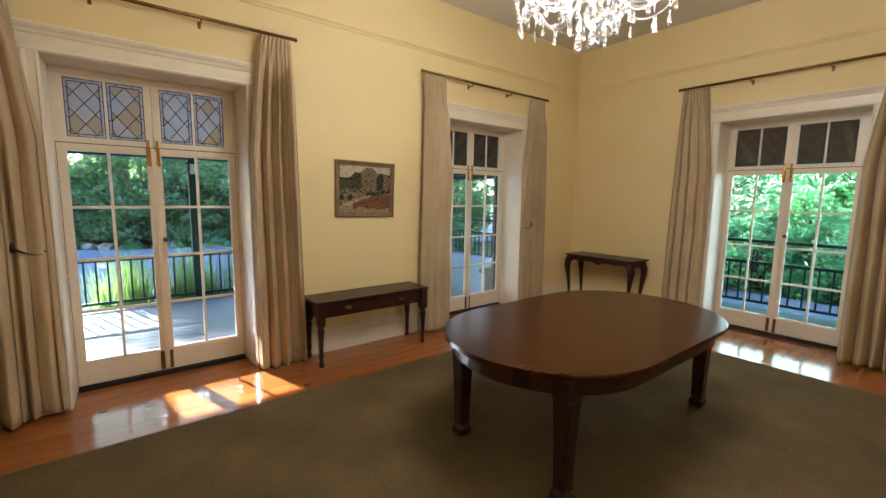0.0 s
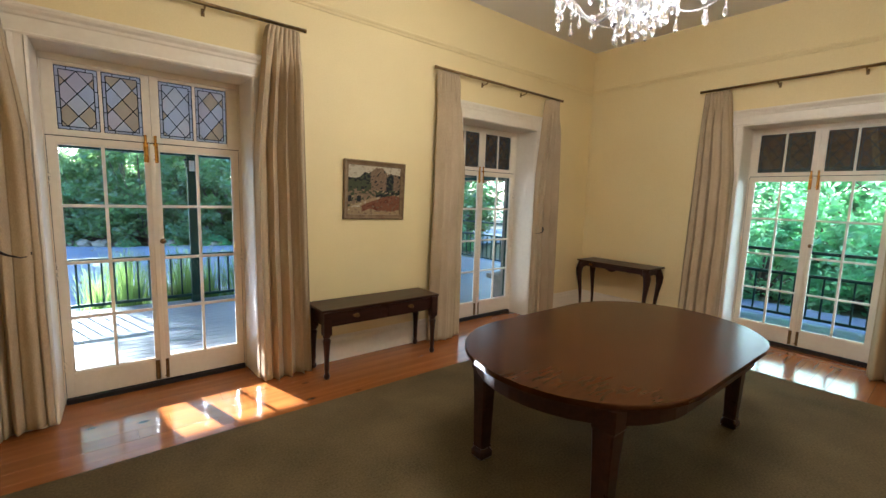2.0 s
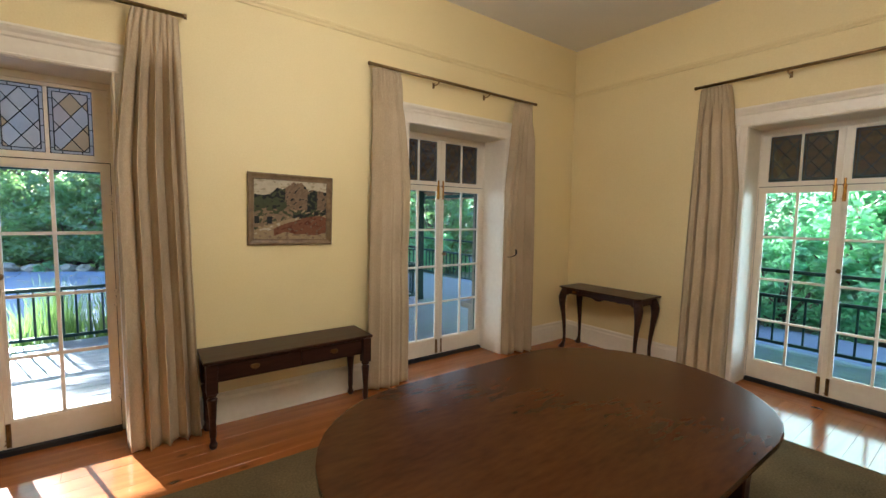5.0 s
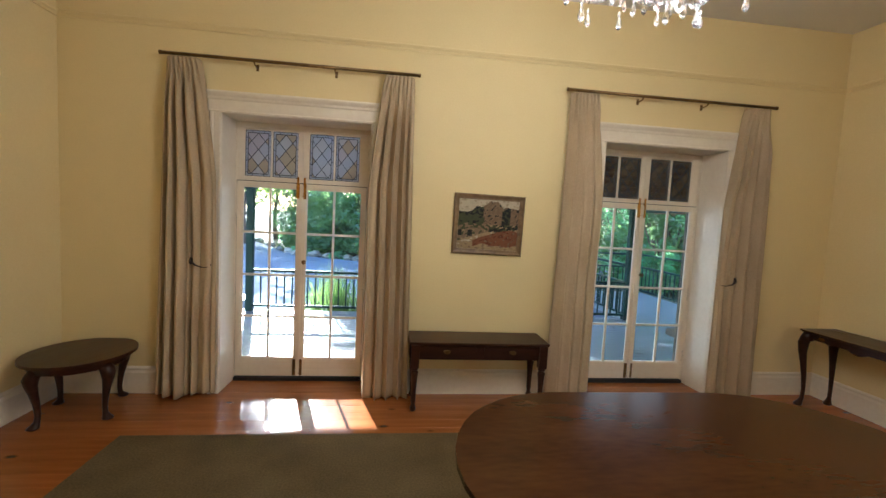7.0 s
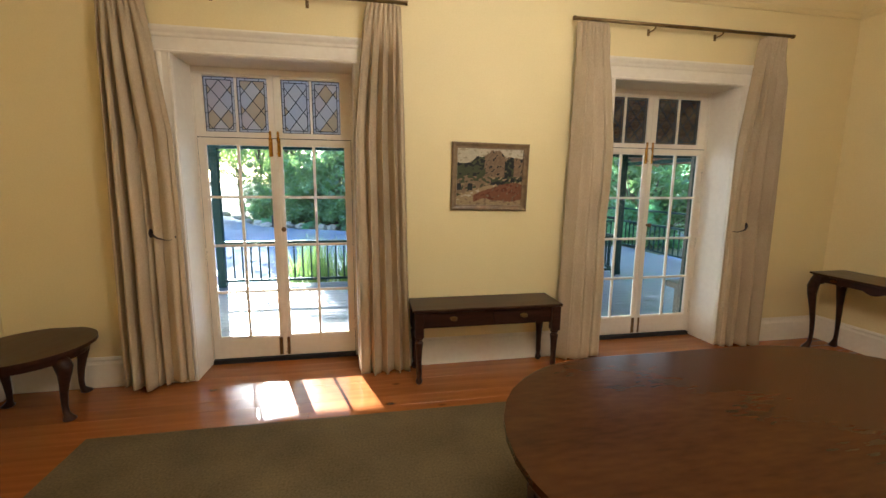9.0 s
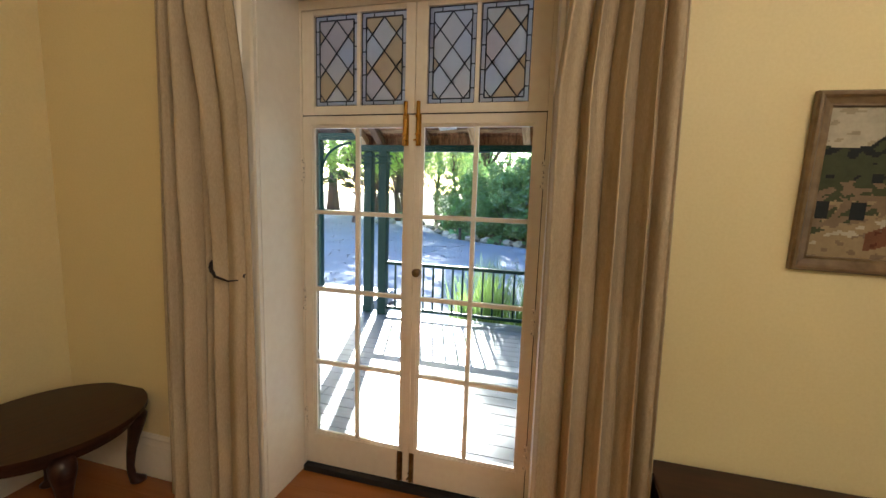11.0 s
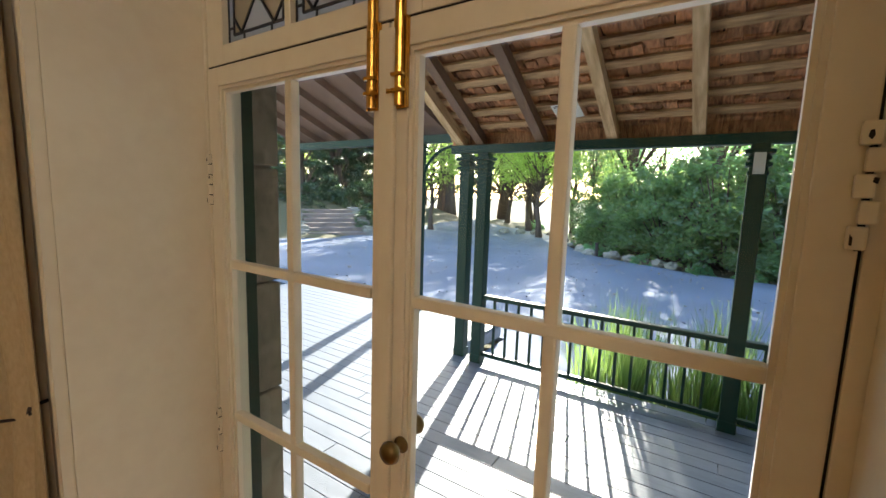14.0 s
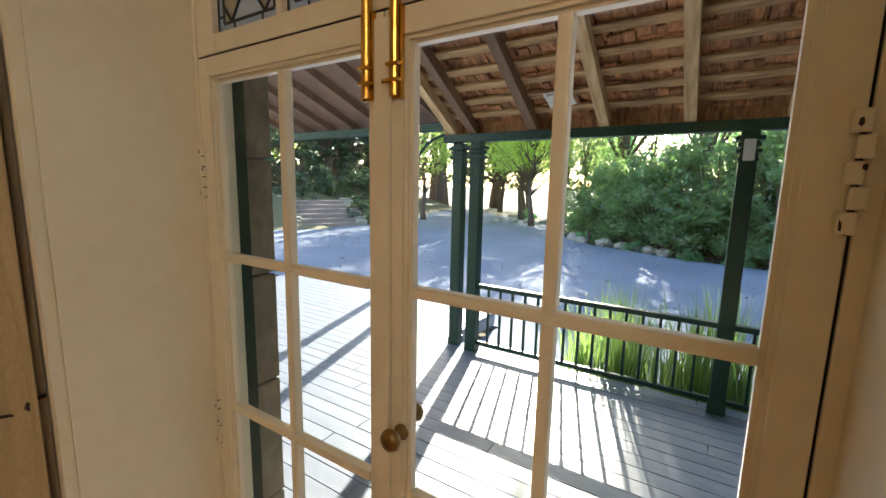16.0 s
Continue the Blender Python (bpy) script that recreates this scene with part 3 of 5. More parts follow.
def curtain(side, seed, tie, hook):
    """A pinch-pleated curtain at x of one side (-1 or 1) of a door; local y is off the wall (negative)."""
    nu, nv = 181, 60
    bm = bmesh.new()
    grid = []
    for j in range(nv + 1):
        v = j / nv
        z = 2.965 - v * (2.945 + 0.012 * math.sin(seed))
        open_out = min(1.0, max(0.0, (v - 0.035) / 0.10))
        drop = v ** 0.8
        outer = 1.05 + 0.075 * drop
        inner = 0.785 - 0.137 * min(1.0, v / 0.34) ** 0.8 + 0.012 * math.sin(seed * 1.7) * drop
        row = []
        for i in range(nu):
            u = i / (nu - 1)
            warp = u + 0.05 * noise.noise((u * 2.6, v * 0.6, seed)) + 0.015 * noise.noise((u * 6, v * 0.8, seed + 9))
            pleat = abs(math.sin(math.pi * 8 * u + 0.4)) ** 0.5
            big = 2 * abs(math.sin(math.pi * (4.6 * warp + 0.13 * seed))) ** 0.8 - 1.1
            small = math.sin(2 * math.pi * (8.7 * warp + 0.31 * seed) + 0.8 * v)
            fold = (0.052 * big + 0.014 * small) * (0.75 + 0.4 * noise.noise((u * 3, v * 1.5, seed + 3)) + 0.2 * drop)
            y = -0.105 - (1 - open_out) * (0.034 * pleat - 0.012) - open_out * (fold * (1.05 + 0.1 * u) + 0.040 * u ** 0.8 - 0.016) - 0.015 * drop
            held = math.exp(-((z - tie) / 0.30) ** 2) * (1 - u) ** 1.3
            y *= 1 - 0.28 * held
            y *= 1 - 0.35 * max(0.0, (u - 0.8) / 0.2)                  # the outer edge turns back to the wall
            if hook:
                # the cord draws the cloth into one deep crease, and the flap inside it lies flat
                below = min(1.0, max(0.0, (v - 0.22) / 0.25))
                y *= 1 - 0.35 * below * min(1.0, max(0.0, (0.47 - u) / 0.08))
                crease = math.exp(-((u - 0.44) / 0.028) ** 2) * below
                y = y * (1 - crease) - 0.052 * crease
            edge = min(1.0, u / 0.04) ** 0.7                          # the front hem turns back to the wall
            y = min(-0.047 * (1 - edge) + y * edge, -0.046)
            x = inner + (outer - inner) * (u + 0.012 * math.sin(9 * u + seed) * v) + 0.012 * open_out * math.cos(2 * math.pi * 4.3 * warp)
            hem = 0.010 * math.sin(u * 9 + seed) * max(0.0, (v - 0.9) * 10)
            row.append(bm.verts.new((side * x, y, z + hem)))
        grid.append(row)
    for a, b in zip(grid, grid[1:]):
        for i in range(nu - 1):
            q = (a[i], a[i + 1], b[i + 1], b[i])
            bm.faces.new(q if side < 0 else q[::-1])
    root = new("curtain")
    cloth = part("cloth", bm, (CURTAIN, LINING), root, smooth=True)
    sol = cloth.modifiers.new("thickness", "SOLIDIFY")
    sol.thickness, sol.offset, sol.material_offset = 0.004, 0, 0
    if hook:
        # a cord from a knot in the cloth to a hook in the wall
        hx = side * 0.690
        own = tube([(hx, -0.001, tie + 0.012), (hx, -0.044, tie + 0.008), (hx, -0.056, tie - 0.002), (hx, -0.054, tie - 0.012)], [0.004, 0.004, 0.0035, 0.003], 8)
        tube([(hx, -0.054, tie + 0.006), (side * 0.70, -0.060, tie - 0.020), (side * 0.735, -0.105, tie - 0.022), (side * 0.79, -0.125, tie), (side * 0.845, -0.085, tie + 0.026)], [0.003, 0.003, 0.004, 0.007, 0.011], 8, own)
        part("tieback_hook", own, IRON, root, "dark iron holdback hook with its cord")
        knot = lathe([(0.004, -0.034), (0.015, -0.022), (0.019, 0.0), (0.014, 0.022), (0.004, 0.034)], 10, at=(side * 0.853, -0.070, tie + 0.030))
        part("tieback_knot", knot, IRON, root, "dark knotted end", smooth=True)
    return root


TIE = 1.2
for x, ry, tag in ((DOORS_A[0], 0, 1), (DOORS_A[1], 0, 2), (None, -90, 3)):
    for side in (-1, 1):
        c = curtain(side, tag * 7 + side, TIE, (tag, side) in ((1, -1), (2, 1)))
        c.matrix_basis = pose(x, YA, 0) if x is not None else pose(XB, DOOR_B, 0, 0, 0, -90)
        tagged(c, "long beige linen curtain, pleated, drawn open beside the door", "curtain", group="curtains")


# ---- the carpet ----
bm = prism([(-1.015, -4.85), (4.66, -4.85), (4.66, -1.09), (-1.015, -1.09)], 0.001, 0.013)
bmesh.ops.bevel(bm, geom=[e for e in bm.edges if e.verts[0].co.z > 0.01 and e.verts[1].co.z > 0.01], offset=0.005, segments=2, affect="EDGES")
tagged(part("carpet", bm, RUG), "large plain olive-brown carpet lying on the floor boards", "carpet")


# ---- furniture ----
def stadium(hx, hy, end, n=18):
    """A top with straight sides and half-oval ends."""
    pts = []
    for s in (1, -1):
        for i in range(n + 1):
            a = math.pi * i / n - math.pi / 2
            pts.append((s * (hx - end + end * abs(math.cos(a))), s * hy * math.sin(a)))
    return pts


def dining_table():
    t = new("dining_table")
    h = 0.735
    out = stadium(1.145, 0.685, 0.64)
    top = prism(out, h - 0.028, h, bevel=0.009)
    part("tabletop", top, TABLETOP, t, "worn red-brown polished top")
    mid = prism([(x * 0.985, y * 0.975) for x, y in out], h - 0.042, h - 0.0285)
    part("under_moulding", mid, MAHOGANY, t)
    sc = [(x * 0.945, y * 0.91) for x, y in out]
    inner = [(x * 0.90, y * 0.85) for x, y in out]
    bm = bmesh.new()
    rows_ = [[bm.verts.new((x, y, z)) for x, y in o] for o, z in ((sc, h - 0.0425), (sc, h - 0.135), (inner, h - 0.135), (inner, h - 0.0425))]
    k = len(sc)
    for a, b in zip(rows_, rows_[1:] + rows_[:1]):
        for i in range(k):
            bm.faces.new((a[i], b[i], b[(i + 1) % k], a[(i + 1) % k]))
    part("apron", bm, MAHOGANY, t)
    for sx in (-1, 1):
        for sy in (-1, 1):
            loops = []
            for z, w in ((0.0, 0.044), (0.012, 0.050), (0.045, 0.050), (0.058, 0.040), (0.066, 0.036), (0.075, 0.044), (0.09, 0.040), (0.40, 0.048), (0.57, 0.056), (0.585, 0.062), (0.64, 0.062), (0.69, 0.062)):
                c = 0.82
                loops.append([(x * w, y * w, z) for x, y in ((c, 1), (-c, 1), (-1, c), (-1, -c), (-c, -1), (c, -1), (1, -c), (1, c))])
            leg = rings(loops)
            leg.transform(Matrix.Translation((sx * 0.875, sy * 0.41 - 0.03, 0)))
            part("leg", leg, MAHOGANY, t)
    return t


table = tagged(dining_table(), "large oval-ended dining table in dark polished mahogany on the carpet", "table")
table.matrix_basis = pose(2.36, -2.70, 0.013)


def turned_leg(h):
    """Square block above a turned, tapering leg."""
    bm = box(-0.036, 0.036, -0.036, 0.036, h * 0.66, h, 0.003)
    lathe([(r * 1.3, z) for r, z in [(0.014, 0.0), (0.019, 0.012), (0.021, 0.03), (0.014, 0.05), (0.013, 0.07), (0.017, 0.085), (0.0165, h * 0.3), (0.022, h * 0.5), (0.027, h * 0.585), (0.020, h * 0.60), (0.019, h * 0.615), (0.026, h * 0.63), (0.026, h * 0.645), (0.020, h * 0.66)]], 16, bm)
    return bm


def side_table():
    t = new("side_table")
    w, d, h = 0.634, 0.19, 0.63
    top = box(-w, w, -d, d, h - 0.022, h, 0.006)
    part("tabletop", top, MAHOGANY, t)
    bm = box(-w + 0.045, w - 0.045, -d + 0.04, d - 0.02, h - 0.165, h - 0.0225, 0.002)
    part("carcass", bm, MAHOGANY, t)
    for s in (-1, 1):
        x = s * 0.30
        dr = part("drawer", box(x - 0.262, x + 0.262, -d + 0.030, -d + 0.0405, h - 0.150, h - 0.038, 0.003), MAHOGANY, t)
        own = rings([[(x + a * math.cos(k * math.pi / 8), -d + 0.0295 - y, h - 0.088 + b * math.sin(k * math.pi / 8)) for k in range(16)] for a, b, y in ((0.034, 0.017, 0), (0.034, 0.017, 0.003), (0.028, 0.012, 0.005))])
        tube([(x - 0.026, -d + 0.026, h - 0.084), (x - 0.022, -d + 0.008, h - 0.096), (x, -d + 0.004, h - 0.102), (x + 0.022, -d + 0.008, h - 0.096), (x + 0.026, -d + 0.026, h - 0.084)], 0.0035, 8, own)
        part("drawer_pull", own, BRONZE, dr, "oval dark metal drop pull")
    for sx in (-1, 1):
        for sy in (-1, 1):
            leg = turned_leg(h - 0.024)
            leg.transform(Matrix.Translation((sx * (w - 0.052), sy * (d - 0.035), 0)))
            part("leg", leg, MAHOGANY, t)
    return t


st = tagged(side_table(), "low dark mahogany side table with two drawers and turned legs", "table")
st.matrix_basis = pose(1.735, -0.527, 0)


def cabriole(h, way, thick=1.0):
    """A leg with a knee that swells out, a thin ankle and a pad foot; way is the corner it points to."""
    wx, wy = Vector(way).normalized()
    pts, rad = [], []
    for s, out, r in ((1.0, 0.0, 0.030), (0.93, 0.016, 0.034), (0.85, 0.034, 0.034), (0.74, 0.034, 0.027), (0.58, 0.018, 0.020), (0.40, 0.002, 0.0155), (0.22, -0.006, 0.0125), (0.11, -0.001, 0.013), (0.06, 0.014, 0.019), (0.03, 0.024, 0.026), (0.012, 0.026, 0.026), (0.0, 0.024, 0.020)):
        pts.append((wx * out, wy * out, s * h))
        rad.append(r * thick)
    loops = []
    for p, r in zip(pts, rad):
        loops.append([(p[0] + r * math.cos(2 * math.pi * k / 12), p[1] + r * math.sin(2 * math.pi * k / 12), p[2]) for k in range(12)])
    return rings(loops[::-1])


def console_table():
    """Along local x, its back to +y."""
    t = new("console_table")
    w, d, h = 0.535, 0.225, 0.79
    out = [(-w, -d + 0.03), (-w + 0.03, -d + 0.03), (-w + 0.05, -d), (w - 0.05, -d), (w - 0.03, -d + 0.03), (w, -d + 0.03), (w, d), (-w, d)]
    part("tabletop", prism(out, h - 0.02, h, bevel=0.005), MAHOGANY, t)
    # apron with a scalloped lower edge
    def scallop(u):
        return h - 0.085 - 0.028 * max(0.0, math.cos(u * math.pi * 3.0)) * (abs(u) < 0.55) - 0.02 * (abs(u) > 0.86)
    bm = bmesh.new()
    n = 48
    for y0, y1 in ((-d + 0.045, -d + 0.065),):
        loops = []
        for i in range(n + 1):
            u = -1 + 2 * i / n
            x = u * (w - 0.05)
            loops.append([(x, y0, scallop(u)), (x, y1, scallop(u)), (x, y1, h - 0.0205), (x, y0, h - 0.0205)])
        rings(loops, bm=bm)
    part("apron", bm, MAHOGANY, t)
    for s in (-1, 1):
        part("apron", box(s * (w - 0.07), s * (w - 0.05), -d + 0.066, d - 0.02, h - 0.10, h - 0.0205), MAHOGANY, t)
    part("apron", box(-w + 0.0705, w - 0.0705, d - 0.04, d - 0.02, h - 0.10, h - 0.0205), MAHOGANY, t)
    for sx in (-1, 1):
        for sy in (-1, 1):
            leg = cabriole(h - 0.0205, (sx, sy * 0.6), 1.4)
            leg.transform(Matrix.Translation((sx * (w - 0.065), sy * (d - 0.065), 0)))
            part("leg", leg, MAHOGANY, t, smooth=True)
    part("drawer_pull", rings([[(-0.32 + 0.03 * math.cos(k * math.pi / 6), -d + 0.0445 - y, h - 0.055 + 0.014 * math.sin(k * math.pi / 6)) for k in range(12)] for y in (0, 0.006)]), BRASS, t, "small pale metal escutcheon")
    return t


ct = tagged(console_table(), "dark mahogany console table with cabriole legs and scalloped apron", "table")
ct.matrix_basis = pose(5.285, -1.065, 0, 0, 0, -90)


def oval_table():
    t = new("oval_side_table")
    h, a, b = 0.50, 0.385, 0.36
    out = [(a * math.cos(2 * math.pi * i / 48), b * math.sin(2 * math.pi * i / 48)) for i in range(48)]
    part("tabletop", prism(out, h - 0.024, h, bevel=0.008), MAHOGANY, t)
    bm = rings([[(x * s, y * s, z) for x, y in out] for s, z in ((0.80, h - 0.075), (0.86, h - 0.084), (0.89, h - 0.0245))])
    part("apron", bm, MAHOGANY, t)
    for sx, sy in ((-1, 0.12), (1, -0.12), (0.12, 1), (-0.12, -1)):
        leg = cabriole(h - 0.05, (sx, sy), 1.5)
        leg.transform(Matrix.Translation((sx * (a - 0.085), sy * (b - 0.085), 0)))
        part("leg", leg, MAHOGANY, t, smooth=True)
    return t


ot = tagged(oval_table(), "low dark mahogany oval occasional table with cabriole legs in the corner", "table")
ot.matrix_basis = pose(-1.545, -0.675, 0, 0, 0, 72)


# ---- the painting ----
def painted(u, v):
    """Which paint lies at u, v (0 to 1) of the canvas."""
    n1 = noise.noise((u * 5, v * 5, 0.3))
    n2 = noise.noise((u * 17, v * 21, 4.0))
    n3 = noise.noise((u * 9 + v * 7, (v - u) * 20, 9.0))
    peak = 0.97 - 2.6 * (u - 0.60) ** 2 if u < 0.60 else 0.97 - 7.0 * (u - 0.60) ** 2
    left = 0.74 + 0.13 * math.exp(-((u - 0.32) / 0.09) ** 2)
    right = 0.86 - 0.5 * (u - 0.78) ** 2 if u > 0.74 else 0.0
    line = max(peak if 0.33 < u < 0.76 else 0.0, left, right) + 0.03 * n2
    if v > line:
        return 0 if n2 > -0.3 else 1
    if v > 0.50 + 0.05 * n1:
        if u < 0.40 + 0.06 * n1 and v < 0.70 + 0.05 * n2:
            return 3 if n2 > -0.22 else 4
        if u < 0.41 or (0.72 < u < 0.86 and n1 + n2 < 0.35):
            return 4 if n2 < 0.1 else 3
        return 2 if n3 > 0.02 else (7 if n3 > -0.33 else 4)
    track = 0.10 + 0.46 * u + 0.02 * n1
    if v > 0.38 + 0.05 * n1 and u > 0.52:
        return (3 if n2 > 0 else 4) if n3 < 0.25 else 6
    if abs(v - track) < 0.045 - 0.02 * u and u < 0.72:
        return 6 if n2 > -0.25 else 0
    if v > track:
        if v > 0.40 + 0.03 * n2:
            return 3 if n2 > -0.05 else 7
        return 4 if (math.sin(u * 38) > 0.35 and u < 0.3 and 0.26 < v < 0.38) else (7 if n3 > -0.1 else 3 if n2 > 0 else 6)
    if v < 0.09 + 0.05 * n1 or u < 0.26:
        return 6 if n2 > -0.2 else 7
    return 5 if n3 > -0.2 else (8 if n2 > -0.1 else 2)


PAINTS = [material("oil_paint", c, rough=0.6, grain=60, stain=20, bump=0.4, specular=0.15) for c in ((0.50, 0.43, 0.31), (0.36, 0.30, 0.20), (0.19, 0.125, 0.075), (0.065, 0.07, 0.035), (0.022, 0.024, 0.024), (0.19, 0.075, 0.038), (0.33, 0.24, 0.13), (0.22, 0.15, 0.09), (0.13, 0.04, 0.022))]


def framed_painting():
    p = new("framed_painting")
    w, hgt = 0.344, 0.289
    prof = [(0.0, 0.0), (0.0, 0.022), (0.006, 0.030), (0.014, 0.030), (0.022, 0.022), (0.040, 0.016), (0.046, 0.018), (0.050, 0.010), (0.050, 0.0)]
    corner = [(-1, -1), (1, -1), (1, 1), (-1, 1), (-1, -1)]
    for a, b in zip(corner, corner[1:]):
        loops = [[(c[0] * (w - o), -0.004 - hh, c[1] * (hgt - o)) for o, hh in prof] for c in (a, b)]
        part("frame_side", rings(loops), (FRAMEWOOD,), p)
    part("backing", box(-w + 0.003, w - 0.003, -0.004, -0.001, -hgt + 0.003, hgt - 0.003), FRAMEWOOD, p)
    nx, nz = 100, 84
    bm = bmesh.new()
    iw, ih = w - 0.048, hgt - 0.048
    vs = [[bm.verts.new((-iw + 2 * iw * i / nx, -0.010, -ih + 2 * ih * j / nz)) for i in range(nx + 1)] for j in range(nz + 1)]
    for j in range(nz):
        for i in range(nx):
            f = bm.faces.new((vs[j][i], vs[j][i + 1], vs[j + 1][i + 1], vs[j + 1][i]))
            f.material_index = painted((i + 0.5) / nx, (j + 0.5) / nz)
    part("canvas", bm, PAINTS, p, "oil painting of a rocky mountain above red earth")
    return p


FRAMEWOOD = material("brown_gilt_frame", (0.24, 0.155, 0.07), (0.13, 0.075, 0.033), rough=0.4, grain=30, stain=8, bump=0.1)
fp = tagged(framed_painting(), "small landscape painting in a brown wooden frame on the yellow wall", "painting")
fp.matrix_basis = pose(1.82, YA, 1.679, 1.5, 0.8, 0)


# ---- chandelier ----
CRYSTAL = bpy.data.materials.new("cut_crystal")
CRYSTAL.use_nodes = True
cb = CRYSTAL.node_tree.nodes["Principled BSDF"]
cb.inputs["Base Color"].default_value = (0.95, 0.95, 0.97, 1)
cb.inputs["Roughness"].default_value = 0.06
cb.inputs["Transmission Weight"].default_value = 0.92
cb.inputs["IOR"].default_value = 1.55
BULB = bpy.data.materials.new("lit_bulb")
BULB.use_nodes = True
bb = BULB.node_tree.nodes["Principled BSDF"]
bb.inputs["Emission Color"].default_value = (1.0, 0.86, 0.66, 1)
bb.inputs["Emission Strength"].default_value = 8.0


def chandelier():
    c = new("chandelier")
    zt = TOP - 0.11
    part("ceiling_rose", lathe([(0.02, -0.09), (0.05, -0.08), (0.075, -0.04), (0.085, 0.0)], 20, at=(0, 0, zt)), BRASS, c, smooth=True)
    part("stem", lathe([(0.0, 2.42), (0.03, 2.44), (0.055, 2.5), (0.03, 2.56), (0.02, 2.62), (0.045, 2.70), (0.05, 2.74), (0.022, 2.80), (0.018, 2.95), (0.04, 3.02), (0.018, 3.08), (0.012, 3.3), (0.012, zt - 0.085)], 16), CRYSTAL, c, smooth=True)
    part("bowl", lathe([(0.01, 2.58), (0.10, 2.60), (0.17, 2.65), (0.19, 2.70), (0.18, 2.705), (0.155, 2.66), (0.09, 2.615)], 24), CRYSTAL, c, smooth=True)
    # meshes shared by the many drops, beads and cups
    drop_bm = lathe([(0.0015, -0.062), (0.010, -0.054), (0.0135, -0.040), (0.009, -0.018), (0.003, -0.002), (0.005, 0.004), (0.0075, 0.012), (0.005, 0.020), (0.001, 0.024)], 8)
    first = part("drop", drop_bm, CRYSTAL, c)
    drop = first.data
    bead_bm = lathe([(0.001, -0.007), (0.006, -0.003), (0.006, 0.003), (0.001, 0.007)], 6)
    made = [first]

    def hang(x, y, z, s=1.0):
        if len(made) == 1 and first.location.length == 0:
            first.matrix_local = pose(x, y, z) @ Matrix.Scale(0.74 * s, 4)
            made.append(first)
            return
        made.append(share("drop", drop, c, pose(x, y, z) @ Matrix.Scale(0.74 * s, 4)))

    bead = bpy.data.meshes.new("bead")
    bead_bm.to_mesh(bead)
    bead_bm.free()
    bead.materials.append(CRYSTAL)
    strings = bmesh.new()

    def garland(p, q, sag, n):
        for i in range(n + 1):
            s = i / n
            pt = Vector(p).lerp(Vector(q), s) - Vector((0, 0, sag * 4 * s * (1 - s)))
            bmesh.ops.create_icosphere(strings, subdivisions=1, radius=0.0065, matrix=Matrix.Translation(pt))

    n_arm = 10
    ends = []
    for k in range(n_arm):
        a = 2 * math.pi * (k + 0.3) / n_arm
        high = k % 2
        R, zc = (0.49, 2.63) if not high else (0.38, 2.80)
        pts, rad = [], []
        for s in range(11):
            u = s / 10
            r = 0.05 + (R - 0.05) * u
            z = 2.68 + high * 0.12 - 0.17 * math.sin(math.pi * min(1, u * 1.15)) + (zc - 2.68 - high * 0.12) * u + 0.05 * u * u
            pts.append((r * math.cos(a), r * math.sin(a), z))
            rad.append(0.012 - 0.004 * u)
        arm = part("arm", tube(pts, rad, 8), CRYSTAL, c, smooth=True)
        ex, ey, ez = pts[-1]
        part("drip_pan", lathe([(0.012, -0.008), (0.045, 0.004), (0.062, 0.022), (0.058, 0.024), (0.035, 0.010), (0.012, 0.004)], 14, at=(ex, ey, ez)), CRYSTAL, arm, smooth=True)
        part("candle", lathe([(0.011, 0.0), (0.011, 0.085), (0.004, 0.087)], 10, at=(ex, ey, ez)), CREAM, arm)
        part("bulb", lathe([(0.004, 0.087), (0.013, 0.100), (0.015, 0.115), (0.009, 0.135), (0.001, 0.152)], 10, at=(ex, ey, ez)), BULB, arm, "lit candle bulb", smooth=True)
        for j in range(6):
            b = 2 * math.pi * j / 6
            hang(ex + 0.056 * math.cos(b), ey + 0.056 * math.sin(b), ez - 0.004 - 0.03 * (j % 2), 1.1)
        ends.append((ex, ey, ez, high))
    low = [e for e in ends if not e[3]]
    for i, e in enumerate(low):
        f = low[(i + 1) % len(low)]
        p, q = Vector(e[:3]), Vector(f[:3])
        garland(p, q, 0.14, 30)
        m = p.lerp(q, 0.5) - Vector((0, 0, 0.15))
        hang(m.x, m.y, m.z - 0.02, 1.5)
        garland(p, (0.12 * p.x, 0.12 * p.y, 2.63), 0.12, 26)
        garland(p, (0.05 * p.x, 0.05 * p.y, 3.25), 0.10, 40)
        for j in range(3):
            s = 0.25 + 0.25 * j
            mm = p * (1 - s) + Vector((0.12 * p.x, 0.12 * p.y, 2.63)) * s - Vector((0, 0, 0.48 * s * (1 - s)))
            hang(mm.x, mm.y, mm.z - 0.02, 1.2)
    for r, z, n, s in ((0.19, 2.69, 18, 1.5), (0.12, 2.56, 10, 1.6), (0.07, 2.50, 8, 1.3), (0.40, 2.60, 16, 1.2)):
        for k in range(n):
            a = 2 * math.pi * k / n
            x, y = r * math.cos(a), r * math.sin(a)
            ln = 3 + k % 3
            for j in range(ln):
                bmesh.ops.create_icosphere(strings, subdivisions=1, radius=0.0065, matrix=Matrix.Translation((x, y, z - 0.016 * j)))
            hang(x, y, z - 0.016 * ln - 0.03, s)
    hang(0, 0, 2.42, 1.8)
    tagged(part("bead_string", strings, CRYSTAL, c), kind="stuff")
    return c


ch = tagged(chandelier(), "lit crystal chandelier with candle arms, bead garlands and glass drops", "chandelier")
ch.matrix_basis = pose(1.83, -2.94, 0.11)

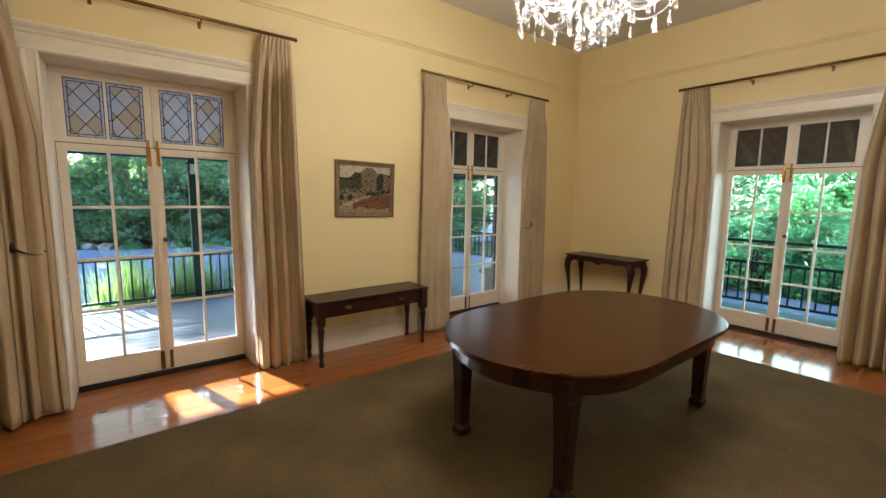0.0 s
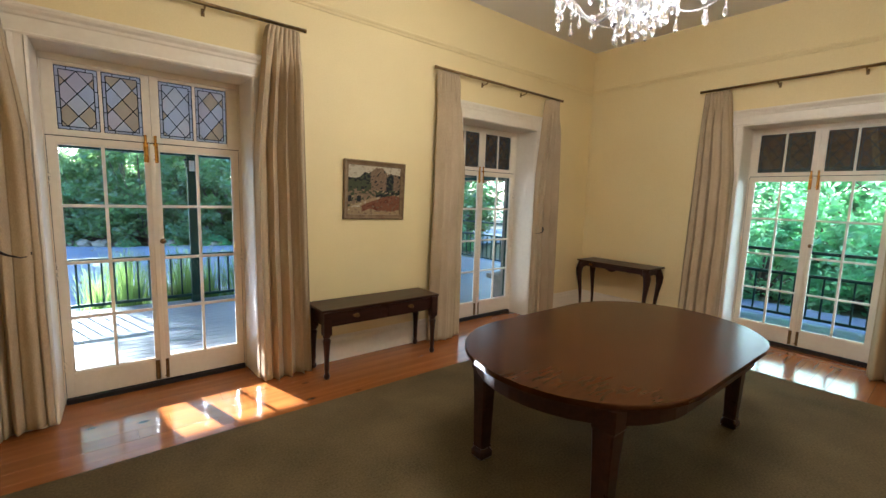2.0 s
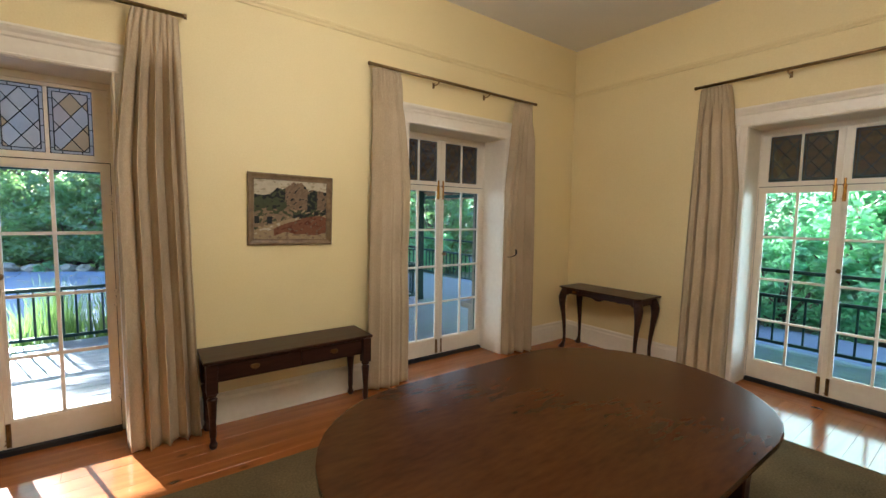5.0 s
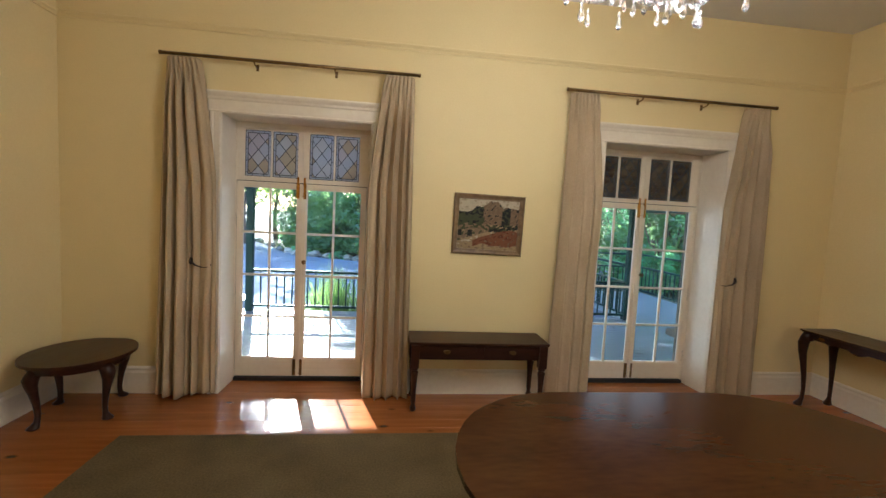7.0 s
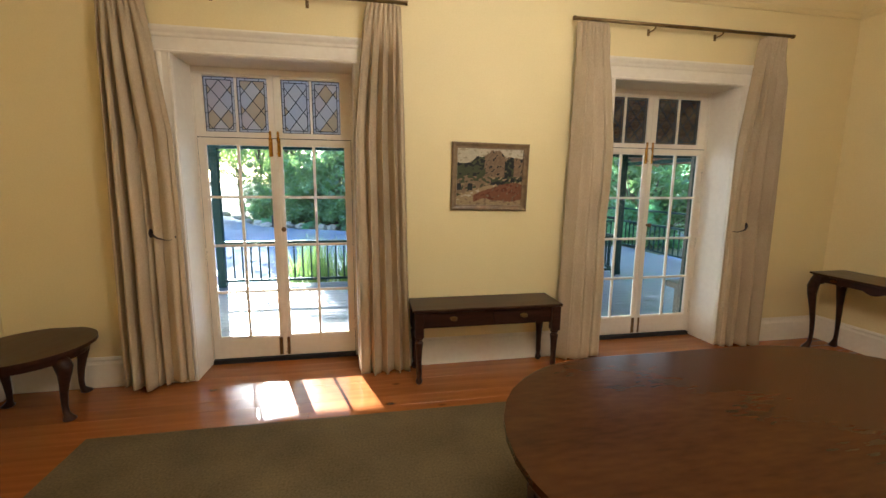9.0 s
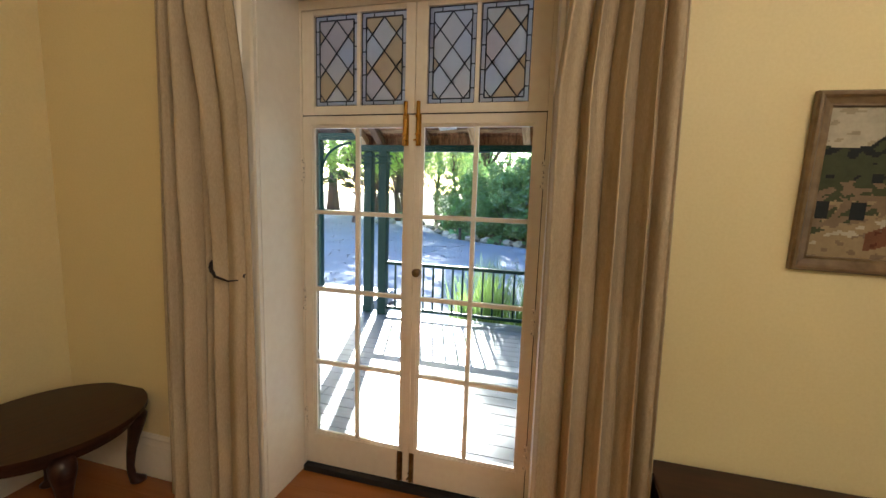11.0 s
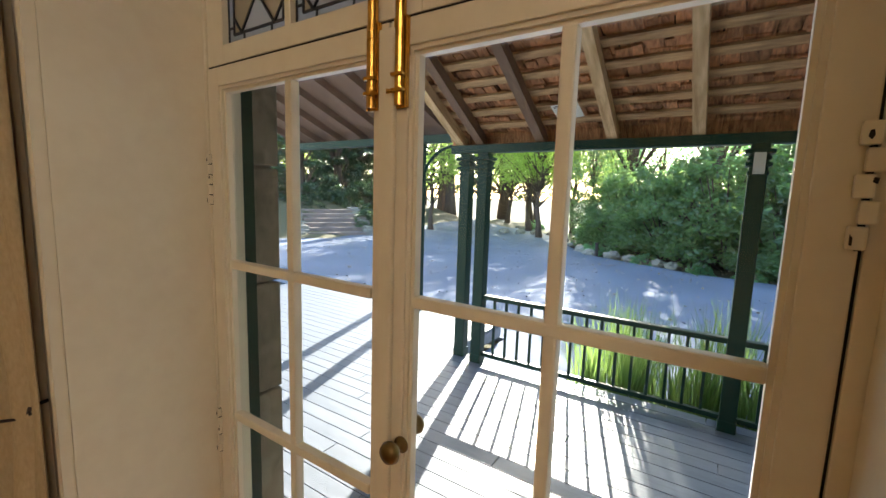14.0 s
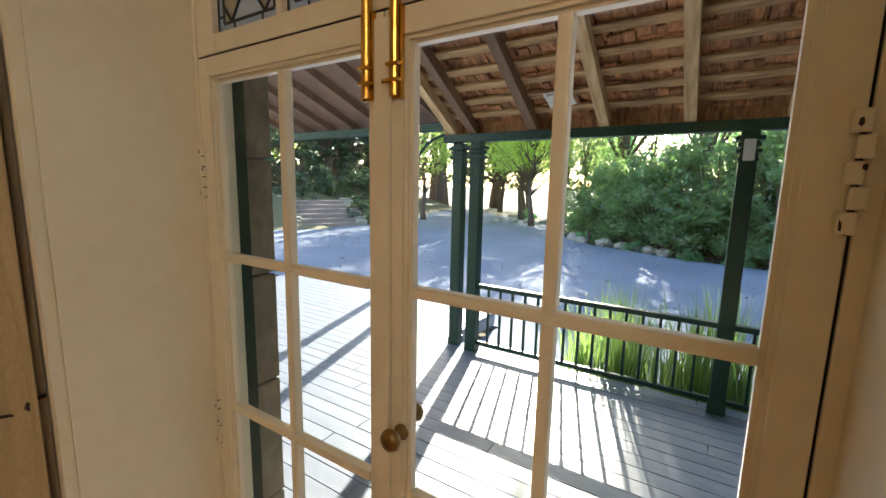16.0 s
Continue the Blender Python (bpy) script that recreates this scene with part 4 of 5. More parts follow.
# ---- veranda ----
DECK = -0.06
EDGE = 3.34             # outer edge of the long veranda
RAILY = 3.22
PITCH = math.atan2(0.565, 1.0)


def veranda_post(x, y, top=2.12, arch=False):
    p = new("veranda_post")
    part("shaft", box(-0.056, 0.056, -0.056, 0.056, 0.0, top - DECK, 0.006), GREEN, p)
    for z, w in ((0.0, 0.062), (top - DECK - 0.22, 0.064), (top - DECK - 0.16, 0.078), (top - DECK - 0.115, 0.070), (top - DECK - 0.07, 0.088)):
        part("collar", box(-w, w, -w, w, z, z + (0.09 if z == 0 else 0.03), 0.006), GREEN, p)
    if arch:
        for s in (-1, 1):
            pts = [(s * (0.05 + 0.55 * (1 - math.cos(a))), 0, top - DECK - 0.55 + 0.5 * math.sin(a)) for a in [k * math.pi / 20 for k in range(11)]]
            part("arch_brace", tube(pts, 0.022, 6), GREEN, p)
    p.matrix_basis = pose(x, y, DECK)
    return tagged(p, "square timber veranda post painted dark green" + (" with curved braces" if arch else ""), "post", group="veranda posts")


for x in (-1.52, 0.70, 3.1, 5.42, 7.6):
    veranda_post(x, RAILY)
veranda_post(-1.76, RAILY + 0.06)
for x in (-3.22, -3.76):
    veranda_post(x, 4.42, 2.42, True)
for y in (0.6, -0.9, -4.7, -7.5):
    veranda_post(7.62, y)


def railing(a, b, high=False, gap=0.13):
    """A run of railing with its pickets; high adds a second rail above."""
    a, b = Vector((*a, 0)), Vector((*b, 0))
    ln = (b - a).length
    r = new("railing")
    part("top_rail", box(0, ln, -0.032, 0.032, 0.69, 0.735, 0.008), GREEN, r)
    part("bottom_rail", box(0, ln, -0.022, 0.022, 0.075, 0.115, 0.004), GREEN, r)
    if high:
        part("top_rail", box(0, ln, -0.03, 0.03, 1.03, 1.075, 0.008), GREEN, r)
    n = int(ln / gap)
    first = None
    for i in range(1, n):
        x = ln * i / n
        if first is None:
            first = part("picket", box(-0.011, 0.011, -0.011, 0.011, 0.1155, 0.6895), GREEN, r)
            first.matrix_local = pose(x, 0, 0)
        else:
            share("picket", first.data, r, pose(x, 0, 0))
    d = b - a
    r.matrix_basis = pose(a.x, a.y, DECK, 0, 0, math.degrees(math.atan2(d.y, d.x)))
    return tagged(r, "dark green painted timber railing with square pickets", "railing", group="veranda railings")


railing((-1.47, RAILY), (0.65, RAILY))
railing((0.75, RAILY), (3.05, RAILY))
railing((3.15, RAILY), (5.37, RAILY))
railing((7.62, 0.55), (7.62, -0.85), True, 0.16)
railing((7.62, -0.95), (7.62, -4.65), True, 0.16)
railing((7.62, -4.75), (7.62, -7.45), True, 0.16)
railing((7.62, 6.4), (7.62, 0.65), True, 0.16)
railing((5.42, 6.4), (7.55, 6.4), True)
railing((5.42, RAILY + 0.1), (5.42, 6.35), True)


# deck bed, its boards follow at the end
def slab(name, boxes, mat, label, cat):
    bm = bmesh.new()
    for q in boxes:
        box(*q, bm=bm)
    return tagged(part(name, bm, mat), label, cat, kind="structure")


deck = slab("veranda_deck", [(-9, 7.75, OUT_A, EDGE, -0.24, DECK - 0.034), (-6.2, -1.9, EDGE, 4.6, -0.24, DECK - 0.034), (OUT_B, 7.75, -8.0, OUT_A, -0.24, DECK - 0.034), (5.3, 7.75, EDGE, 6.5, -0.24, DECK - 0.034)], DECKWOOD, "grey painted timber veranda deck, partly in sun", "deck")

# roof over the veranda: rafters, battens, shingles and the beam
roof = tagged(new("veranda_roof"), "open timber veranda roof with shingles on battens and rafters", "roof", kind="structure")
part("eaves_board", box(-1.95, 7.9, RAILY + 0.052, RAILY + 0.075, 2.185, 2.36), SHINGLE, roof, "dark eaves board")
part("beam", box(-1.9, 7.7, RAILY - 0.05, RAILY + 0.05, 2.12, 2.20, 0.005), GREEN, roof, "dark green beam")
raf_len = 3.75
raf_mesh = None
for x in [-1.807] + [-1.573 + 0.628 * i for i in range(0, 16)]:
    m = pose(x, 3.30, 2.147) @ Matrix.Rotation(-PITCH, 4, "X")
    if raf_mesh is None:
        o = part("rafter", box(-0.043, 0.043, -raf_len, 0, 0, 0.095, 0.004), RAFTER, roof)
        raf_mesh = o.data
    else:
        o = share("rafter", raf_mesh, roof)
    o.matrix_local = m
    if -1.7 < x < -0.9:
        # these few were stained dark
        o.material_slots[0].link = "OBJECT"
        o.material_slots[0].material = STAINED
SLOPE = pose(0, 3.30, 2.147) @ Matrix.Rotation(-PITCH, 4, "X")
bat_mesh = None
rbat = random.Random(8)
for k in range(20):
    s = -0.06 - k * 0.19
    if bat_mesh is None:
        # a rough-sawn stick: its edges wander a little along its length
        loops = []
        for n in range(57):
            x = -1.95 + 9.95 * n / 56
            lo, hi, up = (0.006 * noise.noise((x * 2.2, q, 1.7)) for q in (0.0, 5.0, 9.0))
            loops.append([(x, -0.034 + lo, 0.0955 + abs(up)), (x, -0.034 + lo, 0.122), (x, 0.034 + hi, 0.122), (x, 0.034 + hi, 0.0955 + abs(lo))])
        o = part("batten", rings(loops), BATTEN, roof)
        bat_mesh = o.data
    else:
        o = share("batten", bat_mesh, roof)
    o.matrix_local = SLOPE @ pose(rbat.uniform(-0.05, 0.05), s + rbat.uniform(-0.008, 0.008), 0, 0, 0, rbat.uniform(-0.06, 0.06))
# added unseen sheet: blocks sun leaks, its dark colour stands for shade between shingles
o = part("upper_shingles", box(-1.95, 8.0, -3.75, 0.1, 0.190, 0.205), FLOORBED_ROOFSHADE, roof, "added dark sheet that stops sun leaks and stands for shade in the shingle gaps")
o.matrix_local = SLOPE
# the far parts of the roof: over the porch and round the corner
porch = tagged(new("porch_roof"), "timber porch roof with exposed rafters beside the veranda", "roof", kind="structure")
part("beam", box(-6.2, -1.7, 4.37, 4.47, 2.42, 2.53, 0.005), GREEN, porch)
PSL = pose(0, 4.7, 2.45) @ Matrix.Rotation(-radians(20), 4, "X")
for i in range(9):
    o = part("rafter", box(-0.03, 0.03, -5.0, 0, 0, 0.10), STAINED, porch) if i == 0 else share("rafter", porch_rafter, porch)
    porch_rafter = o.data
    o.matrix_local = PSL @ pose(-6.1 + 0.55 * i, 0, 0)
o = part("roof_boards", box(-6.3, -1.65, -5.1, 0.06, 0.1005, 0.13), STAINED, porch)
o.matrix_local = PSL
east_roof = tagged(new("east_veranda_roof"), "timber veranda roof along the side of the house", "roof", kind="structure")
part("beam", box(7.57, 7.67, -8, 6.4, 2.12, 2.20, 0.005), GREEN, east_roof)
ESL = pose(7.9, 0, 2.05) @ Matrix.Rotation(PITCH, 4, "Y")
for i in range(24):
    o = part("rafter", box(-2.3, 0, -0.024, 0.024, 0, 0.095), RAFTER, east_roof) if i == 0 else share("rafter", east_rafter, east_roof)
    east_rafter = o.data
    o.matrix_local = ESL @ pose(0, -7.9 + 0.585 * i, 0)
o = part("roof_boards", box(-2.3, 0.05, -8, 6.5, 0.0955, 0.125), SHINGLE, east_roof)
o.matrix_local = ESL

# warning sign on the rafters
sign = new("warning_sign")
part("plate", box(-0.11, 0.11, -0.09, 0.09, -0.003, 0.0), material("white_plate", (0.75, 0.74, 0.7), rough=0.5), sign)
RED = material("red_print", (0.5, 0.04, 0.04), rough=0.5)
bm = bmesh.new()
for k in range(28):
    a0, a1 = 2 * math.pi * k / 28, 2 * math.pi * (k + 1) / 28
    q = [bm.verts.new((0.045 * math.cos(a) * s + 0.02, 0.045 * math.sin(a) * s + 0.01, -0.0045)) for a, s in ((a0, 1), (a1, 1), (a1, 0.75), (a0, 0.75))]
    bm.faces.new(q)
part("ring_mark", bm, RED, sign)
o = box(-0.045, 0.045, -0.006, 0.006, -0.0045, -0.004)
o.transform(Matrix.Translation((0.02, 0.01, 0)) @ Matrix.Rotation(radians(45), 4, "Z"))
part("slash_mark", o, RED, sign)
bm = bmesh.new()
for k in range(2):
    box(-0.09, 0.02, -0.065 - k * 0.014, -0.058 - k * 0.014, -0.0045, -0.004, 0, bm)
part("text_bars", bm, IRON, sign, "dark printed lines")
sign.matrix_basis = SLOPE @ pose(-0.60, -0.505, -0.004, 0, 0, -8)
tagged(sign, "small white prohibition sign with a red ring under the roof", "sign")

# paper on the post
note = part("paper_note", box(-0.035, 0.035, -0.002, 0.0, -0.075, 0.075), material("paper", (0.6, 0.6, 0.56), rough=0.8))
note.matrix_basis = pose(0.70, RAILY - 0.0895, 1.98)
tagged(note, "small pale paper notice pinned to the green post", "notice")

# stone bench on the veranda outside the second door
bench = new("stone_bench")
part("seat", box(-0.55, 0.55, -0.2, 0.2, 0.38, 0.46, 0.012), STONE, bench)
for s in (-1, 1):
    part("support", box(s * 0.38 - 0.06, s * 0.38 + 0.06, -0.16, 0.16, 0, 0.3795, 0.01), STONE, bench)
bench.matrix_basis = pose(5.15, 0.66, DECK)
tagged(bench, "low grey stone bench standing on the veranda deck", "bench")

# quoin stones beside the first door
quoins = new("door_quoins")
rq = random.Random(4)
for s in (-1, 1):
    z = -0.1
    while z < 2.5:
        hq = rq.choice((0.36, 0.42, 0.5))
        w = rq.choice((0.28, 0.45))
        x0, x1 = sorted((s * 0.663, s * (0.663 + w)))
        part("stone", box(x0, x1, 0.1315, OUT_A, z, min(z + hq, 2.54) - 0.008, 0.006), STONE, quoins)
        z += hq
tagged(quoins, "rough grey sandstone blocks round the outside of the door", "stonework", kind="structure")

# ---- garden ----
GROUND = -0.34


def sig(x):
    return 1 / (1 + math.exp(-max(-30.0, min(30.0, x * 2))))


bm = bmesh.new()
N, S = 170, 400.0
vs = []
for j in range(N + 1):
    row = []
    for i in range(N + 1):
        u, v = 2 * i / N - 1, 2 * j / N - 1
        x, y = S * u * abs(u) ** 1.6, S * v * abs(v) ** 1.6
        d = math.hypot(x, y)
        z = GROUND + 0.10 * noise.noise((x * 0.15, y * 0.15, 0)) * min(1, max(0, d - 8) / 10)
        z += 1.7 * sig((-x - 15.6 - 0.25 * max(0.0, y - 14)) / 1.1) * sig((y - 10.8) / 1.2) * sig((30 - y) / 2.0)
        row.append(bm.verts.new((x, y, z - 0.02)))
    vs.append(row)
for a, b in zip(vs, vs[1:]):
    for i in range(N):
        bm.faces.new((a[i], a[i + 1], b[i + 1], b[i]))
tagged(part("ground", bm, EARTH, smooth=True), "garden earth covered with dry leaf litter", "ground", kind="structure")


def blob(cx, cy, rx, ry, seed, n=72, wob=0.12):
    return [(cx + rx * math.cos(a) * (1 + wob * noise.noise((math.cos(a) * 2, math.sin(a) * 2, seed))), cy + ry * math.sin(a) * (1 + wob * noise.noise((math.cos(a) * 2 + 5, math.sin(a) * 2, seed)))) for a in [2 * math.pi * k / n for k in range(n)]]


EDGE_OF_DRIVE = [(7, 8), (4.5, 11.5), (1.7, 12.7), (0, 13), (-2.9, 14.5), (-4, 15.6), (-6.2, 20), (-8.9, 24), (-11.6, 25.2)]
drive = prism([(-30, 4.9), (-6.3, 4.9), (-6.2, 4.65), (-1.85, 4.65), (-1.85, 3.4), (5.2, 3.4), (6, 6.8), *EDGE_OF_DRIVE, (-17, 31), (-22, 33), (-18.5, 26), (-15.2, 16.3), (-13.2, 11.6), (-16, 9), (-30, 8.5)], GROUND, GROUND + 0.06)
tagged(part("driveway", drive, ASPHALT), "grey-blue gravel driveway dappled with sun and fallen leaves", "driveway", kind="structure")
drive2 = prism(blob(15, 12, 9, 3.4, 3.0), GROUND, GROUND + 0.05)
tagged(part("garden_path", drive2, ASPHALT), "grey gravel garden path in shade", "path", kind="structure")

drive3 = prism(blob(9.1, -3.0, 1.15, 9.0, 5.0), GROUND - 0.02, GROUND + 0.02)
tagged(part("garden_path", drive3, ASPHALT), "pale gravel path beside the veranda", "path", kind="structure")


def reed_clump(seed, n=150, h=0.92):
    rnd = random.Random(seed)
    bm = bmesh.new()
    for _ in range(n):
        a, r = rnd.uniform(0, 2 * math.pi), rnd.uniform(0, 0.26)
        x, y = r * math.cos(a), r * math.sin(a)
        lean, w, hh = rnd.uniform(0.04, 0.36), rnd.uniform(0.006, 0.012), h * rnd.uniform(0.55, 1.1)
        b = a + rnd.uniform(-0.8, 0.8)
        pv = None
        for k in range(5):
            s = k / 4
            ox, oy = x + lean * math.cos(b) * s * s, y + lean * math.sin(b) * s * s
            ww = w * (1 - 0.9 * s)
            z = hh * s * (1 - 0.18 * lean * s)
            c = (bm.verts.new((ox - ww * math.sin(b), oy + ww * math.cos(b), z)), bm.verts.new((ox + ww * math.sin(b), oy - ww * math.cos(b), z)))
            if pv:
                bm.faces.new((pv[0], pv[1], c[1], c[0]))
            pv = c
    return bm


reed = tagged(part("reed_clump", reed_clump(3), REED), "clump of bright green strap-leaved reeds beside the veranda", "reeds", group="reed clumps")
reed.matrix_basis = pose(-0.48, 3.85, GROUND - 0.02)
reed.scale = (0.95, 0.95, 0.95)
for x, y, r, s in ((-0.16, 3.72, 40, 1.0), (-0.05, 3.95, 75, 0.95), (0.30, 3.66, 110, 0.8), (0.55, 3.72, 200, 1.0), (0.78, 3.90, 250, 1.05), (0.98, 3.66, 310, 0.9), (1.45, 3.75, 290, 1.05), (1.85, 3.9, 20, 1.0), (2.3, 3.75, 130, 0.9), (3.4, 3.85, 70, 0.9)):
    copy_thing(reed, pose(x, y, GROUND - 0.02, 0, 0, r)).scale = (s, s, s * 1.18)


def leaves(bm, centre, radius, n, size, rnd, flat=0.75, shell=0.5):
    """A clump of small bent leaves about a centre, thicker towards its outside."""
    c = Vector(centre)
    for _ in range(n):
        d = Vector((rnd.gauss(0, 1), rnd.gauss(0, 1), rnd.gauss(0, 1))).normalized()
        p = c + Vector((d.x, d.y, d.z * flat)) * radius * (shell + (1 - shell) * rnd.random())
        t = Vector((rnd.gauss(0, 1), rnd.gauss(0, 1), rnd.gauss(0, 0.6))).normalized()
        nrm = (d * 0.5 + Vector((rnd.gauss(0, 0.5), rnd.gauss(0, 0.5), rnd.gauss(0.5, 0.5)))).normalized()
        w = t.cross(nrm).normalized()
        s = size * rnd.uniform(0.6, 1.3)
        a, b = p - t * s, p + t * s
        m = p + nrm * s * 0.18
        va, vb, v1, v2 = bm.verts.new(a), bm.verts.new(b), bm.verts.new(m + w * s * 0.48), bm.verts.new(m - w * s * 0.48)
        bm.faces.new((va, v1, vb))
        bm.faces.new((va, vb, v2))


def tree(seed, height, crown, trunk_r, mat, n_clump, n_leaf, size, low=0.35, conifer=False):
    rnd = random.Random(seed)
    t = new("tree")
    bm = bmesh.new()
    top = height * (0.97 if conifer else 0.72)
    pts = [(0.12 * height * 0.1 * math.sin(k * 1.3 + seed), 0.1 * height * 0.1 * math.cos(k * 1.7 + seed), top * k / 7) for k in range(8)]
    tube(pts, [trunk_r * (1.25 if k == 0 else 1 - 0.12 * k) for k in range(8)], 10, bm)
    cl = bmesh.new()
    for k in range(n_clump):
        s = (k + 0.5) / n_clump
        a = k * 2.4 + rnd.uniform(-0.4, 0.4)
        if conifer:
            z = height * (low + (1 - low) * s)
            r = crown * (1.05 - s) * rnd.uniform(0.5, 1.0)
        else:
            z = height * (low + (0.98 - low) * s)
            r = crown * math.sqrt(max(0.05, 1 - (2 * s - 0.85) ** 2 * 0.8)) * rnd.uniform(0.3, 1.0)
        c = (r * math.cos(a), r * math.sin(a), z)
        base = pts[min(7, int(7 * max(0.2, (z / height - 0.10))))]
        tube([base, ((base[0] + c[0]) / 2, (base[1] + c[1]) / 2, (base[2] + c[2]) / 2 + 0.1), c], [trunk_r * 0.24, trunk_r * 0.16, trunk_r * 0.05], 5, bm)
        leaves(cl, c, crown * rnd.uniform(0.26, 0.44) * (0.8 if conifer else 1), n_leaf, size, rnd, 0.45 if conifer else 0.8, 0.25)
    part("trunk", bm, BARK, t, smooth=True)
    part("crown", cl, mat, t)
    return t


def shrub(seed, rx, rz, mat, n_clump, n_leaf, size):
    rnd = random.Random(seed)
    t = new("shrub")
    bm, cl = bmesh.new(), bmesh.new()
    for k in range(n_clump):
        a, s = k * 2.4, math.sqrt((k + 0.5) / n_clump)
        r = rx * s * 0.9
        z = rz * (0.10 + 0.90 * rnd.random() * math.sqrt(max(0.1, 1 - s * s * 0.8)))
        c = (r * math.cos(a), r * math.sin(a), z)
        tube([(0.1 * c[0], 0.1 * c[1], 0), (0.6 * c[0], 0.6 * c[1], z * 0.6), c], [0.05, 0.03, 0.012], 5, bm)
        leaves(cl, c, rx * rnd.uniform(0.11, 0.29), n_leaf, size, rnd, 0.85, 0.3)
    part("stems", bm, BARK, t)
    part("foliage", cl, mat, t)
    return t


SHRUB = tagged(shrub(5, 2.5, 3.9, LEAF_B, 84, 120, 0.10), "large dense glossy-leaved shrub at the edge of the driveway", "shrub", group="shrubs")
SHRUB.matrix_basis = pose(0.7, 15.2, GROUND)
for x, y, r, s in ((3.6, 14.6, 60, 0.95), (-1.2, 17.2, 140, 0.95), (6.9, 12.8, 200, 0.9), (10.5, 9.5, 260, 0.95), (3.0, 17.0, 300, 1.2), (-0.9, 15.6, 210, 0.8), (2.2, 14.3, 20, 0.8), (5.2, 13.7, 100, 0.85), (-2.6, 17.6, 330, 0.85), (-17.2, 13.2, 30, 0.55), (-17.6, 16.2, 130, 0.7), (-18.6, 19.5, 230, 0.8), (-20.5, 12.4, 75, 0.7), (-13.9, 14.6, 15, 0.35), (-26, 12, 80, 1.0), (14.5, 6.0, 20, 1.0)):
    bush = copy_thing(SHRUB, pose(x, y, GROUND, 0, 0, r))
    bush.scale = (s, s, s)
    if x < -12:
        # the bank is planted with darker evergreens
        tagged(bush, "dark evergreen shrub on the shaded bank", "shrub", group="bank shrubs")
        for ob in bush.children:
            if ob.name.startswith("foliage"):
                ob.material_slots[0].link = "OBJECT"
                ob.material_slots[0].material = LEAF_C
SH2 = tagged(shrub(8, 1.6, 1.7, LEAF_A, 44, 340, 0.058), "bright green leafy shrub outside the veranda", "shrub", group="bright shrubs")
SH2.matrix_basis = pose(11.3, -1.2, GROUND - 0.1)
for x, y, r, s in ((11.6, -3.6, 50, 1.15), (11.2, -5.9, 150, 1.1), (13.6, -2.3, 210, 1.7), (13.8, -5.0, 280, 1.8), (9.6, 8.9, 70, 1.0), (-4.6, 22.0, 40, 0.8), (-9.6, 25.6, 10, 0.4), (-1.4, 14.1, 60, 0.28), (0.2, 13.2, 100, 0.25), (1.3, 12.95, 10, 0.25), (2.6, 12.5, 200, 0.3), (-3.4, 15.6, 150, 0.3), (1.2, 3.78, 30, 0.2), (0.62, 3.95, 170, 0.17), (1.62, 3.72, 240, 0.2)):
    copy_thing(SH2, pose(x, y, GROUND - 0.1, 0, 0, r)).scale = (s, s, s)

TREE_A = tagged(tree(21, 7.5, 2.9, 0.16, LEAF_Y, 36, 130, 0.095, 0.42), "broad-leaved tree with a bright green sunlit crown", "tree", group="broad-leaved trees")
TREE_A.matrix_basis = pose(-7.0, 25.0, GROUND)
for x, y, r, s in ((-10.5, 27.0, 80, 1.1), (-5.2, 30.5, 160, 1.15), (-13.5, 30.0, 240, 1.2), (2.5, 40, 30, 1.3), (-31, 21, 60, 1.2), (-7.2, 19.8, 60, 0.98), (-10.6, 20.4, 200, 1.0), (-13.4, 19.2, 320, 0.95), (-9.2, 23.4, 20, 1.1), (-17.6, 37.9, 15, 1.2), (-11.9, 31.4, 100, 1.1)):
    copy_thing(TREE_A, pose(x, y, GROUND, 0, 0, r)).scale = (s, s, s)
TREE_B = tagged(tree(22, 8.5, 2.9, 0.14, LEAF_B, 60, 230, 0.085, 0.10), "dark green broad-leaved tree leafy down to the ground", "tree", group="dark leafy trees")
TREE_B.matrix_basis = pose(-4.6, 19.6, GROUND)
TREE_B.scale = (0.62, 0.62, 0.75)
for x, y, r, s in ((8.0, 15.4, 300, 0.9), (11.5, 15.0, 70, 0.9)):
    copy_thing(TREE_B, pose(x, y, GROUND, 0, 0, r)).scale = (s, s, s)
# tall trees added for their shade: unseen high crowns keep sun off the deck
TREE_D = tagged(tree(27, 14.5, 3.0, 0.24, LEAF_B, 60, 260, 0.12, 0.36), "tall broad-leaved tree added to shade the deck, its high dark crown out of view", "tree", group="tall trees")
TREE_D.matrix_basis = pose(-2.9, 20.2, GROUND)
for x, y, r, s in ((0.3, 20.6, 90, 1.0), (3.6, 19.8, 200, 0.95)):
    copy_thing(TREE_D, pose(x, y, GROUND, 0, 0, r)).scale = (s, s, s)
TREE_E = tagged(tree(24, 7.5, 2.9, 0.14, LEAF_A, 54, 160, 0.095, 0.08), "bright green broad-leaved tree leafy down to the ground", "tree", group="bright leafy trees")
TREE_E.matrix_basis = pose(14.6, -3.2, GROUND)
for x, y, r, s in ((15.5, -7.5, 110, 1.1), (15.2, 1.5, 300, 1.0), (9.5, 20, 210, 1.0), (14, 14, 190, 1.05), (14.2, 6.0, 20, 0.9), (17.5, -1.0, 75, 1.2), (11.5, 11.0, 150, 0.8), (-2.4, 25.5, 40, 0.9), (1.4, 24.6, 120, 0.95), (5.0, 23.6, 260, 0.95)):
    copy_thing(TREE_E, pose(x, y, GROUND, 0, 0, r)).scale = (s, s, s)
TREE_C = tagged(tree(33, 14.0, 3.3, 0.42, LEAF_C, 60, 330, 0.11, 0.12, True), "tall dark conifer with drooping branches", "tree", group="conifers")
